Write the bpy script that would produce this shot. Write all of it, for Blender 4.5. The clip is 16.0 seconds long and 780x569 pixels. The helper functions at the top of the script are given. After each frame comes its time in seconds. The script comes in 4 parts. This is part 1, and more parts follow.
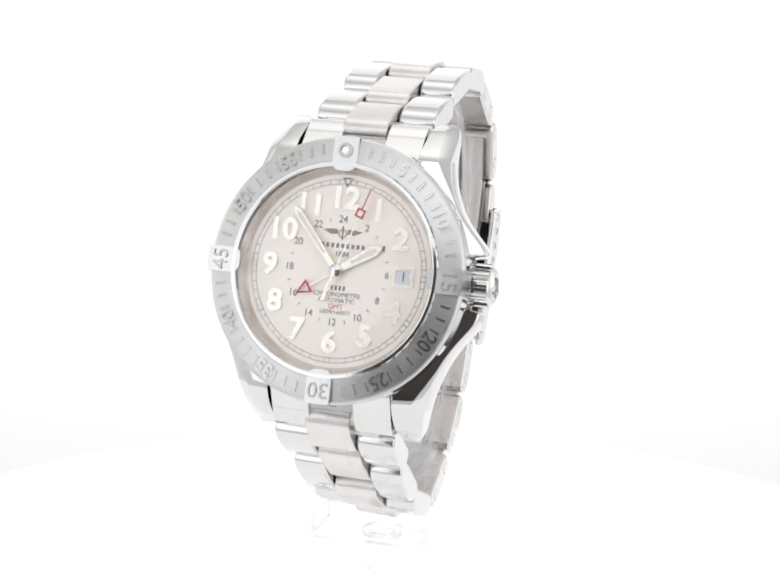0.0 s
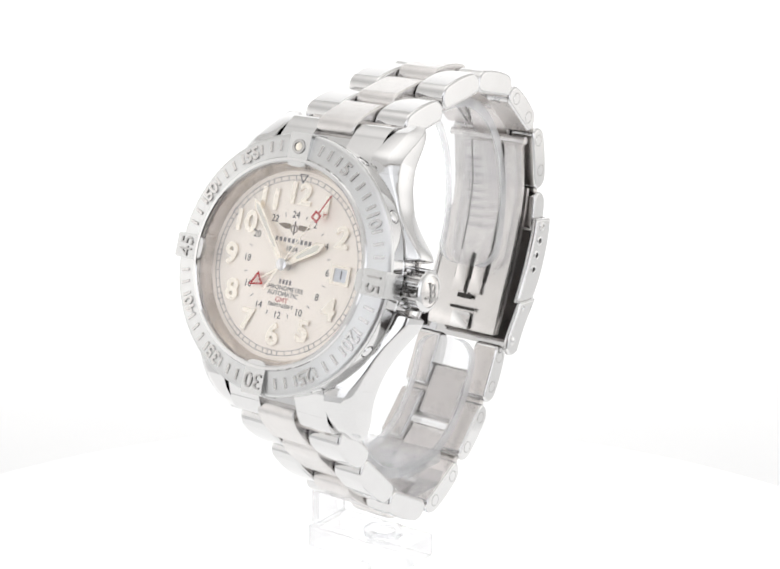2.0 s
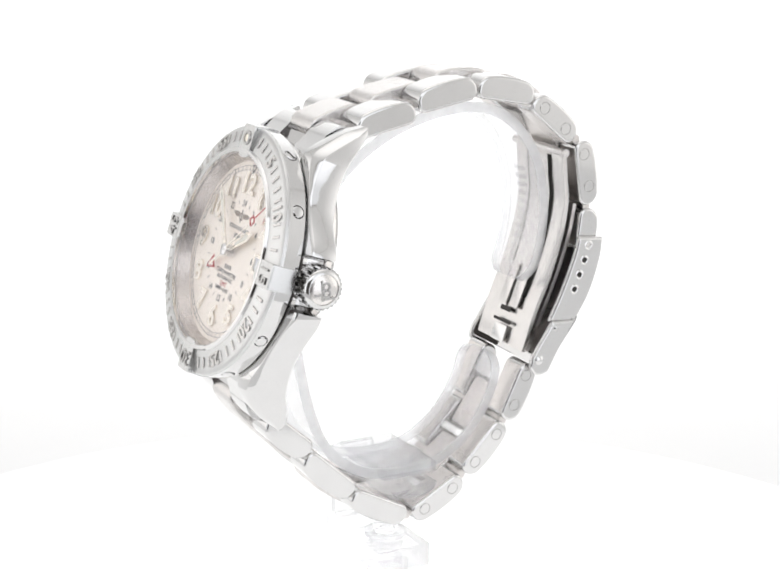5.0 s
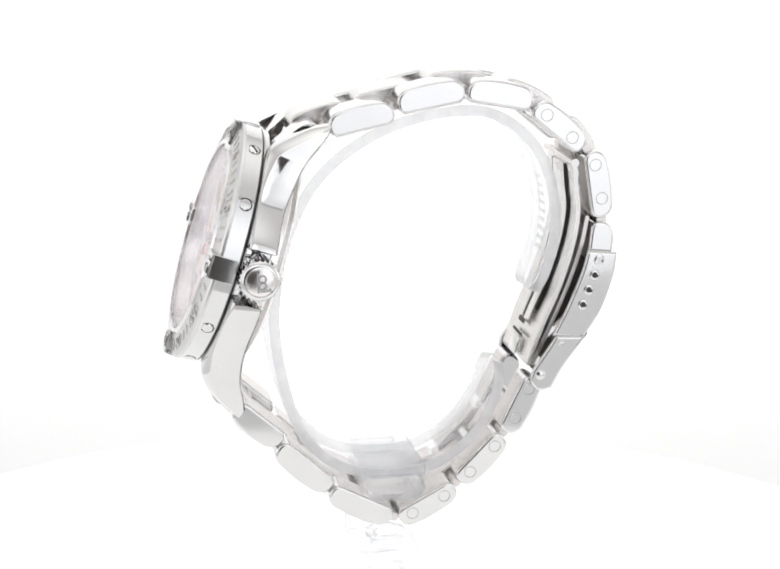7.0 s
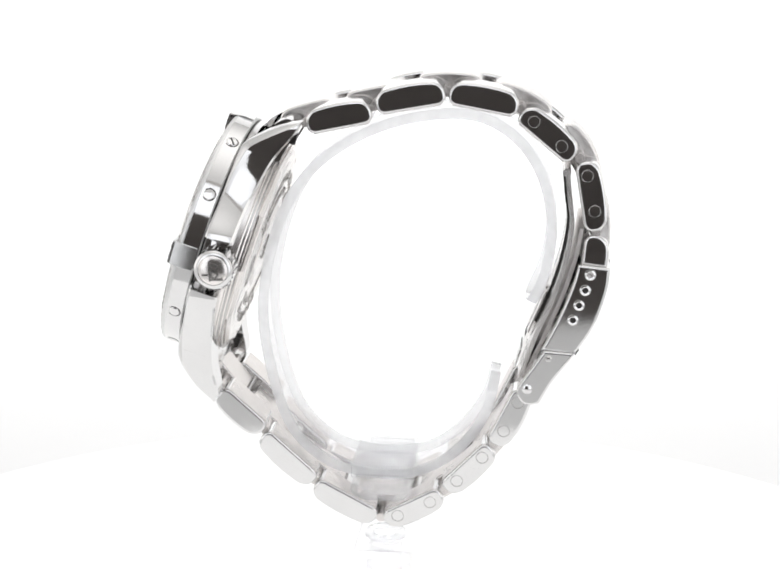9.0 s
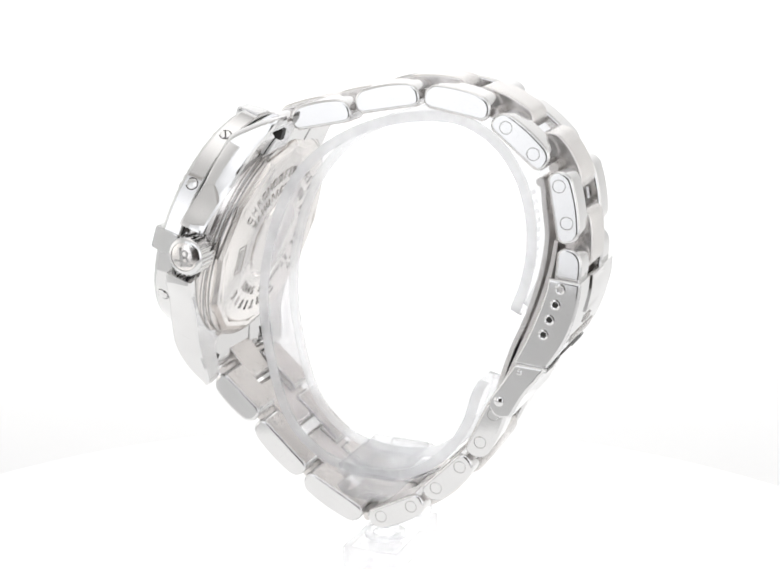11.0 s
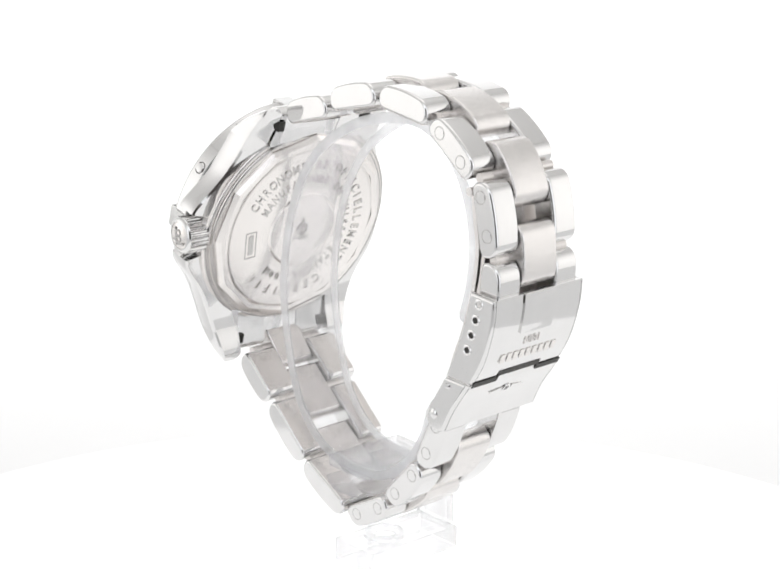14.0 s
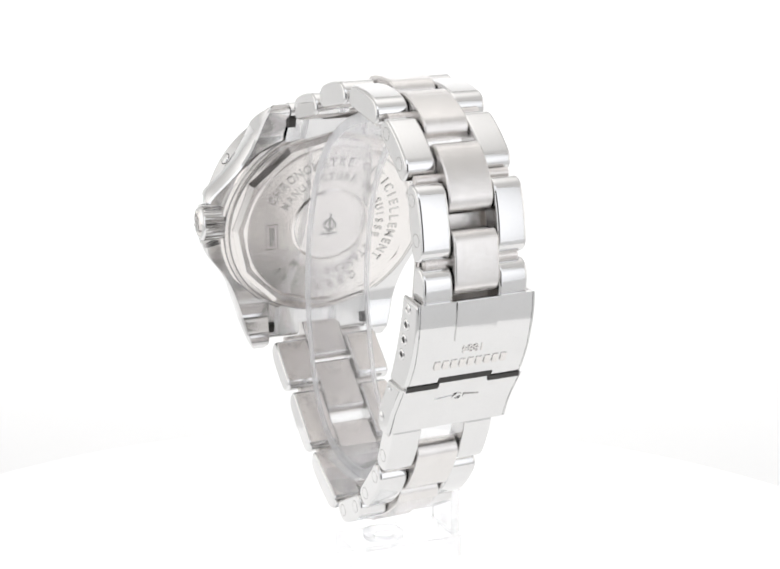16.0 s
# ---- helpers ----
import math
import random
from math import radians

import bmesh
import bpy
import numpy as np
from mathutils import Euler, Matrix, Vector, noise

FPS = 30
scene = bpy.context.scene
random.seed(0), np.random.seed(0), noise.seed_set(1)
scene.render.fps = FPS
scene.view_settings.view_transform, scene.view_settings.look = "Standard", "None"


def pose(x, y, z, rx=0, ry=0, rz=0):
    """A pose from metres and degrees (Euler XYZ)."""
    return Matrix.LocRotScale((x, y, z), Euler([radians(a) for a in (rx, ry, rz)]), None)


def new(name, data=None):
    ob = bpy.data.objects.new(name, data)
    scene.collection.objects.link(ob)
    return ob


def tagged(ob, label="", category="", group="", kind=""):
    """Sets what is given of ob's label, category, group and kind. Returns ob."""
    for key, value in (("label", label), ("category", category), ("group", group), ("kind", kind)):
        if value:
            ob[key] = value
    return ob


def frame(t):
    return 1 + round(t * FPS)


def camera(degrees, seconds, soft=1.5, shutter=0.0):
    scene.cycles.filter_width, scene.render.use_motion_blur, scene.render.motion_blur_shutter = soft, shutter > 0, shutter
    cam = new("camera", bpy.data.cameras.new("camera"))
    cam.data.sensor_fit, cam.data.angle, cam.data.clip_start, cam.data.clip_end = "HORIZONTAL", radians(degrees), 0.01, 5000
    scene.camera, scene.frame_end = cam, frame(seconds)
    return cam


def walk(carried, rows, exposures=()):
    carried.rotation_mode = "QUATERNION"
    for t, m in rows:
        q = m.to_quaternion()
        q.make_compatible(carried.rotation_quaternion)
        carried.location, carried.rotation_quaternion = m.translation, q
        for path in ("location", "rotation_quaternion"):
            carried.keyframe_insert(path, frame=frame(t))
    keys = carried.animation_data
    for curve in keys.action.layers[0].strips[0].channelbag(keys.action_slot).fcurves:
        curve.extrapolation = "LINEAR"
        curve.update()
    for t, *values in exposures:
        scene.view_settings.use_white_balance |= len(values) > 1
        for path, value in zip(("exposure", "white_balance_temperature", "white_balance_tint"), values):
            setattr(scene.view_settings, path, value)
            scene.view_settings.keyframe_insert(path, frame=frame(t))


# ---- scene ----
MM = 0.001
cam = camera(28.47, 16.0, soft=1.85)
EYE = (0.0, -0.2544, 0.06704)
CAM_POSE = Matrix.Translation(EYE) @ Euler((radians(90 - 14.546), 0, radians(-0.228)), "XYZ").to_matrix().to_4x4() @ pose(0, 0, 0, 0, 0, 0.631)
walk(cam, [(0.0, CAM_POSE), (16.0, CAM_POSE)], exposures=[(0.0, 0.0), (16.0, 0.0)])

# the turntable's angle, in degrees, and the watch's own frame on it
TURN = [(0.0, 0.0), (1.0, -8.45), (2.0, -16.98), (3.0, -25.58), (4.0, -34.22), (5.0, -42.89), (6.0, -51.58), (7.0, -60.27), (8.0, -68.96),
        (9.0, -77.64), (10.0, -86.31), (11.0, -94.96), (12.0, -103.61), (13.0, -112.25), (14.0, -120.89), (15.0, -129.54), (16.0, -138.21)]
FRAME = Matrix(((0.95074, 0.30893, 0.02552, 0), (-0.30882, 0.95108, -0.00829, 0), (-0.02683, 0.0, 0.99964, 0), (0, 0, 0, 1)))
MID = 1.2                       # the watch's middle plane lies this far from the axis, mm
WATCH_BASE = Vector((MID, 0, -40.0)) * MM
TABLE_Z = -0.078

# ---- world: a dim room round a glowing light tent ----
world = bpy.data.worlds.new("world")
scene.world = world
world.use_nodes = True
world.node_tree.nodes["Background"].inputs[0].default_value = (0.05, 0.052, 0.056, 1)
world.node_tree.nodes["Background"].inputs[1].default_value = 1.0


# ---- materials ----
def material(name, colour, rough, metal=0.0, vary=0.06, scale=900.0, bump=0.0, stretch=(1, 1, 1), rough_vary=0.06, coat=0.0):
    """A procedural surface with coarse and fine variation of colour, gloss and relief."""
    m = bpy.data.materials.new(name)
    m.use_nodes = True
    nt = m.node_tree
    b = nt.nodes["Principled BSDF"]
    tc = nt.nodes.new("ShaderNodeTexCoord")
    mp = nt.nodes.new("ShaderNodeMapping")
    mp.inputs["Scale"].default_value = stretch
    nt.links.new(tc.outputs["Object"], mp.inputs["Vector"])
    fine, coarse = nt.nodes.new("ShaderNodeTexNoise"), nt.nodes.new("ShaderNodeTexNoise")
    fine.inputs["Scale"].default_value, coarse.inputs["Scale"].default_value = scale * 6, scale * 0.25
    fine.inputs["Detail"].default_value, coarse.inputs["Detail"].default_value = 3, 2
    nt.links.new(mp.outputs["Vector"], fine.inputs["Vector"])
    nt.links.new(tc.outputs["Object"], coarse.inputs["Vector"])
    mix = nt.nodes.new("ShaderNodeMath")
    mix.operation = "ADD"
    nt.links.new(fine.outputs["Fac"], mix.inputs[0])
    nt.links.new(coarse.outputs["Fac"], mix.inputs[1])
    ramp = nt.nodes.new("ShaderNodeMapRange")
    ramp.inputs["From Min"].default_value, ramp.inputs["From Max"].default_value = 0.6, 1.4
    ramp.inputs["To Min"].default_value, ramp.inputs["To Max"].default_value = 1 - vary, 1 + vary
    nt.links.new(mix.outputs[0], ramp.inputs["Value"])
    hsv = nt.nodes.new("ShaderNodeHueSaturation")
    hsv.inputs["Color"].default_value = (*colour, 1)
    nt.links.new(ramp.outputs["Result"], hsv.inputs["Value"])
    nt.links.new(hsv.outputs["Color"], b.inputs["Base Color"])
    rr = nt.nodes.new("ShaderNodeMapRange")
    rr.inputs["From Min"].default_value, rr.inputs["From Max"].default_value = 0.6, 1.4
    rr.inputs["To Min"].default_value, rr.inputs["To Max"].default_value = max(0.0, rough - rough_vary), rough + rough_vary
    nt.links.new(mix.outputs[0], rr.inputs["Value"])
    nt.links.new(rr.outputs["Result"], b.inputs["Roughness"])
    b.inputs["Metallic"].default_value = metal
    b.inputs["Coat Weight"].default_value = coat
    if bump:
        bp = nt.nodes.new("ShaderNodeBump")
        bp.inputs["Strength"].default_value, bp.inputs["Distance"].default_value = bump, 0.00005
        nt.links.new(fine.outputs["Fac"], bp.inputs["Height"])
        nt.links.new(bp.outputs["Normal"], b.inputs["Normal"])
    return m


def glass(name, colour, rough, ior):
    m = bpy.data.materials.new(name)
    m.use_nodes = True
    b = m.node_tree.nodes["Principled BSDF"]
    b.inputs["Base Color"].default_value = (*colour, 1)
    b.inputs["Transmission Weight"].default_value = 1
    b.inputs["IOR"].default_value = ior
    b.inputs["Roughness"].default_value = rough
    return m


def cloud_acrylic(m, see, gloss):
    """Clear plastic: mostly straight through, with a patchy translucent white share on every face."""
    nt = m.node_tree
    out = nt.nodes["Material Output"]
    a, b, veiled, mix = (nt.nodes.new("ShaderNode" + k) for k in ("BsdfTransparent", "BsdfTranslucent", "MixShader", "MixShader"))
    a.inputs["Color"].default_value = (0.995, 0.996, 1.0, 1)
    b.inputs["Color"].default_value = (0.97, 0.975, 0.98, 1)
    tc, noise, mr = nt.nodes.new("ShaderNodeTexCoord"), nt.nodes.new("ShaderNodeTexNoise"), nt.nodes.new("ShaderNodeMapRange")
    noise.inputs["Scale"].default_value = 260
    mr.inputs["To Min"].default_value, mr.inputs["To Max"].default_value = gloss * 0.6, gloss * 1.4
    nt.links.new(tc.outputs["Object"], noise.inputs["Vector"])
    nt.links.new(noise.outputs["Fac"], mr.inputs["Value"])
    nt.links.new(mr.outputs["Result"], veiled.inputs[0])
    nt.links.new(a.outputs[0], veiled.inputs[1])
    nt.links.new(b.outputs[0], veiled.inputs[2])
    mix.inputs[0].default_value = see
    nt.links.new(nt.nodes["Principled BSDF"].outputs[0], mix.inputs[1])
    nt.links.new(veiled.outputs[0], mix.inputs[2])
    nt.links.new(mix.outputs[0], out.inputs["Surface"])


def clear(name, tint, gloss, ior):
    """Thin clear plate: see-through, with its mirror gloss growing towards the edges."""
    m = bpy.data.materials.new(name)
    m.use_nodes = True
    nt = m.node_tree
    nt.nodes.remove(nt.nodes["Principled BSDF"])
    out = nt.nodes["Material Output"]
    a, b, lw, mix = (nt.nodes.new("ShaderNode" + k) for k in ("BsdfTransparent", "BsdfGlossy", "LayerWeight", "MixShader"))
    a.inputs["Color"].default_value = (*tint, 1)
    b.inputs["Color"].default_value = (*gloss, 1)
    b.inputs["Roughness"].default_value = 0.03
    steep, scale = nt.nodes.new("ShaderNodeMath"), nt.nodes.new("ShaderNodeMapRange")
    steep.operation = "POWER"
    steep.inputs[1].default_value = 5.0
    scale.inputs["To Min"].default_value, scale.inputs["To Max"].default_value = ((ior - 1) / (ior + 1)) ** 2, 0.5
    nt.links.new(lw.outputs["Facing"], steep.inputs[0])
    nt.links.new(steep.outputs[0], scale.inputs["Value"])
    nt.links.new(scale.outputs["Result"], mix.inputs[0])
    nt.links.new(a.outputs[0], mix.inputs[1])
    nt.links.new(b.outputs[0], mix.inputs[2])
    nt.links.new(mix.outputs[0], out.inputs["Surface"])
    return m


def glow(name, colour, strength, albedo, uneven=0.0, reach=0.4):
    """White cloth or other surface emitting by itself; uneven paints its middle brighter."""
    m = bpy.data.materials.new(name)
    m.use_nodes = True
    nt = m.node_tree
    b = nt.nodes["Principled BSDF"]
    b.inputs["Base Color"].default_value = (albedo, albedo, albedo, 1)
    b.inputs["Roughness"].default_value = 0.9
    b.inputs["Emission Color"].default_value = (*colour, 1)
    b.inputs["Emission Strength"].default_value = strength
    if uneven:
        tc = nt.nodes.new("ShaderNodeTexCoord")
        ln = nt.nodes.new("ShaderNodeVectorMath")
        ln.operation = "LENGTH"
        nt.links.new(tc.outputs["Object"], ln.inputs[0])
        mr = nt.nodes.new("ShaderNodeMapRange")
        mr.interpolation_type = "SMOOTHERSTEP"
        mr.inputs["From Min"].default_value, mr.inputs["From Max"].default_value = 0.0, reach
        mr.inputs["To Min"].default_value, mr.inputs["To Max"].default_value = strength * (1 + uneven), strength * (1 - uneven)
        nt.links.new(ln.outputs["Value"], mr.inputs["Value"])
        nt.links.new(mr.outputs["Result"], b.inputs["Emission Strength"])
    return m


POLISHED = material("polished_steel", (0.72, 0.715, 0.71), 0.07, 1.0, 0.03, 700, 0.04, rough_vary=0.03)
SATIN = material("brushed_steel", (0.73, 0.71, 0.695), 0.22, 1.0, 0.06, 900, 0.25, (1, 14, 14), 0.07)
INNER = material("inner_brushed_steel", (0.72, 0.69, 0.67), 0.30, 1.0, 0.06, 900, 0.25, (1, 14, 14), 0.07)
RIDER = material("rider_steel", (0.66, 0.66, 0.655), 0.2, 1.0, 0.05, 900, 0.08)
BEZEL = material("bezel_steel", (0.68, 0.68, 0.675), 0.34, 1.0, 0.05, 1200, 0.12, rough_vary=0.06)
# Near-black steel: the shade of gaps, slots and holes put into colour.
GAP_SHADE = material("painted_gap_shade", (0.06, 0.058, 0.055), 0.45, 1.0, 0.08)
DIAL = material("champagne_dial", (0.97, 0.905, 0.828), 0.42, 0.6, 0.03, 1500, 0.05, rough_vary=0.05)
REHAUT = material("silver_flange", (0.70, 0.655, 0.61), 0.27, 0.9, 0.04)
NUMERAL = material("applied_silver", (0.89, 0.84, 0.75), 0.25, 1.0, 0.03)
LUME = material("cream_lume", (0.86, 0.83, 0.74), 0.6, 0.0, 0.04)
BAR_INK = material("soft_grey_ink", (0.24, 0.23, 0.23), 0.5, 0.0, 0.1)
INK = material("grey_ink", (0.045, 0.045, 0.05), 0.5, 0.0, 0.1)
GOLD_INK = material("bronze_print", (0.30, 0.25, 0.20), 0.4, 0.3, 0.1)
RED = material("red_lacquer", (0.50, 0.035, 0.03), 0.35, 0.0, 0.08)
WHITE_DISC = material("white_date_disc", (0.80, 0.82, 0.86), 0.5, 0.0, 0.02)
EMBOSS = material("stamped_steel", (0.60, 0.585, 0.57), 0.24, 1.0, 0.05)
BACK = material("caseback_steel", (0.80, 0.775, 0.755), 0.22, 1.0, 0.04, 900, 0.1, rough_vary=0.05)
RELIEF = material("embossed_steel", (0.52, 0.51, 0.50), 0.25, 1.0, 0.05)
CRYSTAL = clear("sapphire_crystal", (0.985, 0.986, 0.987), (0.95, 0.92, 1.0), 1.45)
ACRYLIC = glass("clear_acrylic", (0.99, 0.993, 1.0), 0.13, 1.28)
# The translucent share stands in for the white reflections veiling the cuff.
cloud_acrylic(ACRYLIC, 0.86, 0.06)
THICK_ACRYLIC = glass("thick_clear_acrylic", (0.975, 0.98, 0.985), 0.10, 1.33)
cloud_acrylic(THICK_ACRYLIC, 0.74, 0.15)
FOOT_ACRYLIC = glass("foot_acrylic", (0.95, 0.955, 0.96), 0.06, 1.36)
cloud_acrylic(FOOT_ACRYLIC, 0.5, 0.06)
ETCH = glass("etched_acrylic", (0.985, 0.99, 1.0), 0.4, 1.2)
cloud_acrylic(ETCH, 0.98, 0.12)
CUT_EDGE = glass("sawn_acrylic_edge", (0.985, 0.99, 1.0), 0.45, 1.25)
cloud_acrylic(CUT_EDGE, 0.94, 0.36)
ROOM = material("dark_room_paint", (0.27, 0.255, 0.25), 0.8, 0.0, 0.1, 4)
# Unseen tent panels emit; a hot middle is painted into each.
TENT = glow("tent_fabric_added_glow", (1.0, 0.985, 0.97), 0.95, 0.15, 0.38, 0.42)
# The flaps' added glow brightens the dial.
FLAP = glow("front_flap_added_glow", (0.95, 0.965, 1.0), 1.15, 0.15, 0.25, 0.35)
# Ceiling glow is added to lift the blacks mirrored in the steel.
CEILING = glow("ceiling_added_glow", (1.0, 0.96, 0.92), 0.4, 0.5)
# Turntable emits by itself so the floor under the stand stays white.
GLOW_DISC = glow("turntable_own_glow", (1.0, 1.0, 1.0), 0.62, 0.5)


# ---- helpers ----
def part(name, bm, mat, parent=None, label="", m=None, sharp=38, recalc=True, flats=True):
    """Links a bmesh (in mm) as one mesh object, under a thing or a part."""
    if recalc:
        bmesh.ops.recalc_face_normals(bm, faces=bm.faces)
    bmesh.ops.scale(bm, vec=(MM, MM, MM), verts=bm.verts)
    me = bpy.data.meshes.new(name)
    bm.to_mesh(me)
    bm.free()
    return mesh_part(name, me, mat, parent, label, m, sharp, flats)


def mesh_part(name, me, mat, parent=None, label="", m=None, sharp=38, flats=False):
    if not me.materials:
        me.materials.append(mat)
    me.polygons.foreach_set("use_smooth", [True] * len(me.polygons))
    me.set_sharp_from_angle(angle=radians(sharp))
    ob = new(name, me)
    ob.parent = parent
    if m is not None:
        ob.matrix_basis = m
    if label:
        tagged(ob, label)
    if flats:
        wn = ob.modifiers.new("flats", "WEIGHTED_NORMAL")
        wn.weight, wn.keep_sharp = 100, True
    return ob


def at(x, y, z, rx=0, ry=0, rz=0):
    return pose(x * MM, y * MM, z * MM, rx, ry, rz)


def revolve(profile, steps=96, closed=True):
    """A ring or disc from a profile of (radius, height)."""
    bm = bmesh.new()
    rings = []
    for r, z in profile:
        if r < 1e-6:
            rings.append([bm.verts.new((0, 0, z))])
        else:
            rings.append([bm.verts.new((r * math.cos(a), r * math.sin(a), z)) for a in (2 * math.pi * i / steps for i in range(steps))])
    pairs = list(zip(rings, rings[1:]))
    if closed:
        pairs.append((rings[-1], rings[0]))
    for p, q in pairs:
        for i in range(steps):
            j = (i + 1) % steps
            quad = []
            for v in (p[i % len(p)], p[j % len(p)], q[j % len(q)], q[i % len(q)]):
                if v not in quad:
                    quad.append(v)
            if len(quad) > 2:
                bm.faces.new(quad)
    return bm


def prism(points, lo, hi, axis="z", bevel=0.0, segs=2, bm=None):
    """A polygon drawn out between two heights along an axis; its cap edges rounded."""
    own = bm or bmesh.new()
    place = {"x": lambda a, b, h: (h, a, b), "y": lambda a, b, h: (a, h, b), "z": lambda a, b, h: (a, b, h)}[axis]
    low = [own.verts.new(place(a, b, lo)) for a, b in points]
    top = [own.verts.new(place(a, b, hi)) for a, b in points]
    n = len(points)
    caps = [own.faces.new(low[::-1]), own.faces.new(top)]
    for i in range(n):
        own.faces.new((low[i], low[(i + 1) % n], top[(i + 1) % n], top[i]))
    if bevel:
        edges = list({e for f in caps for e in f.edges})
        bmesh.ops.bevel(own, geom=edges, offset=bevel, segments=segs, affect="EDGES", profile=0.5)
    return own


def pillow(points, lo, hi, bevel, segs=4):
    """A convex outline in (y, z) drawn out along x, its two rims evenly rounded; the outline's points lie close together."""
    P = [Vector(p) for p in points]
    P = [p for i, p in enumerate(P) if (p - P[i - 1]).length > 1e-4]
    n = len(P)
    if sum(P[i - 1].cross(P[i]) for i in range(n)) < 0:
        P.reverse()
    inward = []
    for i in range(n):
        a, b = (P[i] - P[i - 1]).normalized(), (P[(i + 1) % n] - P[i]).normalized()
        d = Vector((-a.y, a.x)) + Vector((-b.y, b.x))
        inward.append(d.normalized() / max(0.6, d.length / 2))
    steps = []
    for k in range(segs + 1):
        a = math.pi / 2 * k / segs
        steps.append((lo + bevel * (1 - math.cos(a)), bevel * (1 - math.sin(a))))
    steps += [(lo + hi - x, d) for x, d in reversed(steps)]
    bm = bmesh.new()
    rings = [[bm.verts.new((x, p.x + q.x * d, p.y + q.y * d)) for p, q in zip(P, inward)] for x, d in steps]
    for r, q in zip(rings, rings[1:]):
        for i in range(n):
            j = (i + 1) % n
            bm.faces.new((r[i], r[j], q[j], q[i]))
    bm.faces.new(rings[0][::-1])
    bm.faces.new(rings[-1])
    return bm


def box(x0, x1, y0, y1, z0, z1, bevel=0.0, bm=None, segs=2):
    own = bmesh.new()
    prism([(x0, y0), (x1, y0), (x1, y1), (x0, y1)], z0, z1, bm=own)
    if bevel:
        bmesh.ops.bevel(own, geom=list(own.edges), offset=bevel, segments=segs, affect="EDGES", profile=0.5)
    if bm is None:
        return own
    merge(bm, own)
    return bm


def merge(bm, other, m=None):
    me = bpy.data.meshes.new("tmp")
    if m is not None:
        other.transform(m)
    other.to_mesh(me)
    bm.from_mesh(me)
    other.free()
    bpy.data.meshes.remove(me)
    return bm


def rounded(points, radii, steps=4):
    """A polygon with its corners rounded, each by its own radius."""
    out, n = [], len(points)
    for i, (p, r) in enumerate(zip(points, radii)):
        p = Vector(p)
        a, b = (Vector(points[i - 1]) - p).normalized(), (Vector(points[(i + 1) % n]) - p).normalized()
        if r <= 0:
            out.append(tuple(p))
            continue
        for k in range(steps + 1):
            u = k / steps
            out.append(tuple(p + a * r * (1 - u) ** 2 + b * r * u ** 2))
    return out


def strip(points, thick, x0, x1, bevel=0.0, side=1):
    """A bent plate: a polyline in (y, z), thickened to one side and drawn out along x."""
    pts = [Vector(p) for p in points]
    other = []
    for i, p in enumerate(pts):
        d = (pts[min(i + 1, len(pts) - 1)] - pts[max(i - 1, 0)]).normalized()
        other.append(p + Vector((-d.y, d.x)) * thick * side)
    return prism([tuple(p) for p in pts] + [tuple(p) for p in reversed(other)], x0, x1, "x", bevel)


def smooth_path(points, per=6, closed=False):
    """A Catmull-Rom curve through points."""
    P = [Vector(p) for p in points]
    out = []
    for i in range(len(P) - 1):
        a, b, c, d = P[max(i - 1, 0)], P[i], P[i + 1], P[min(i + 2, len(P) - 1)]
        for k in range(per):
            t = k / per
            out.append(0.5 * (2 * b + (c - a) * t + (2 * a - 5 * b + 4 * c - d) * t * t + (3 * b - a - 3 * c + d) * t ** 3))
    out.append(P[-1])
    return [tuple(p) for p in out]


def lettering(text, size, depth, name, mat, parent, m, label="", width=1.0, spacing=1.0, edge=0.0):
    """Words in the built-in font as a thin raised mesh, centred, size in mm."""
    cu = bpy.data.curves.new(name, "FONT")
    cu.body, cu.size, cu.extrude, cu.align_x, cu.align_y = text, size * MM, depth * MM / 2, "CENTER", "CENTER"
    cu.space_character, cu.resolution_u, cu.offset = spacing, 4, edge * MM
    tmp = new("tmp", cu)
    bpy.context.view_layer.update()
    me = bpy.data.meshes.new_from_object(tmp.evaluated_get(bpy.context.evaluated_depsgraph_get()))
    bpy.data.objects.remove(tmp)
    bpy.data.curves.remove(cu)
    me.transform(Matrix.Diagonal((width, 1, 1, 1)))
    me.name = name
    me.materials.clear()
    return mesh_part(name, me, mat, parent, label, m)


# ---- the setting: room, table, light tent ----
def panel(name, x0, x1, y0, y1, z0, z1, mat, label):
    bm = bmesh.new()
    cx, cy, cz = (x0 + x1) / 2, (y0 + y1) / 2, (z0 + z1) / 2
    prism([(x0 - cx, y0 - cy), (x1 - cx, y0 - cy), (x1 - cx, y1 - cy), (x0 - cx, y1 - cy)], z0 - cz, z1 - cz, bm=bm)
    bmesh.ops.recalc_face_normals(bm, faces=bm.faces)
    me = bpy.data.meshes.new(name)
    bm.to_mesh(me)
    bm.free()
    me.materials.append(mat)
    ob = tagged(new(name, me), label, name.replace("_", " "), kind="structure")
    ob.location = (cx, cy, cz)
    return ob


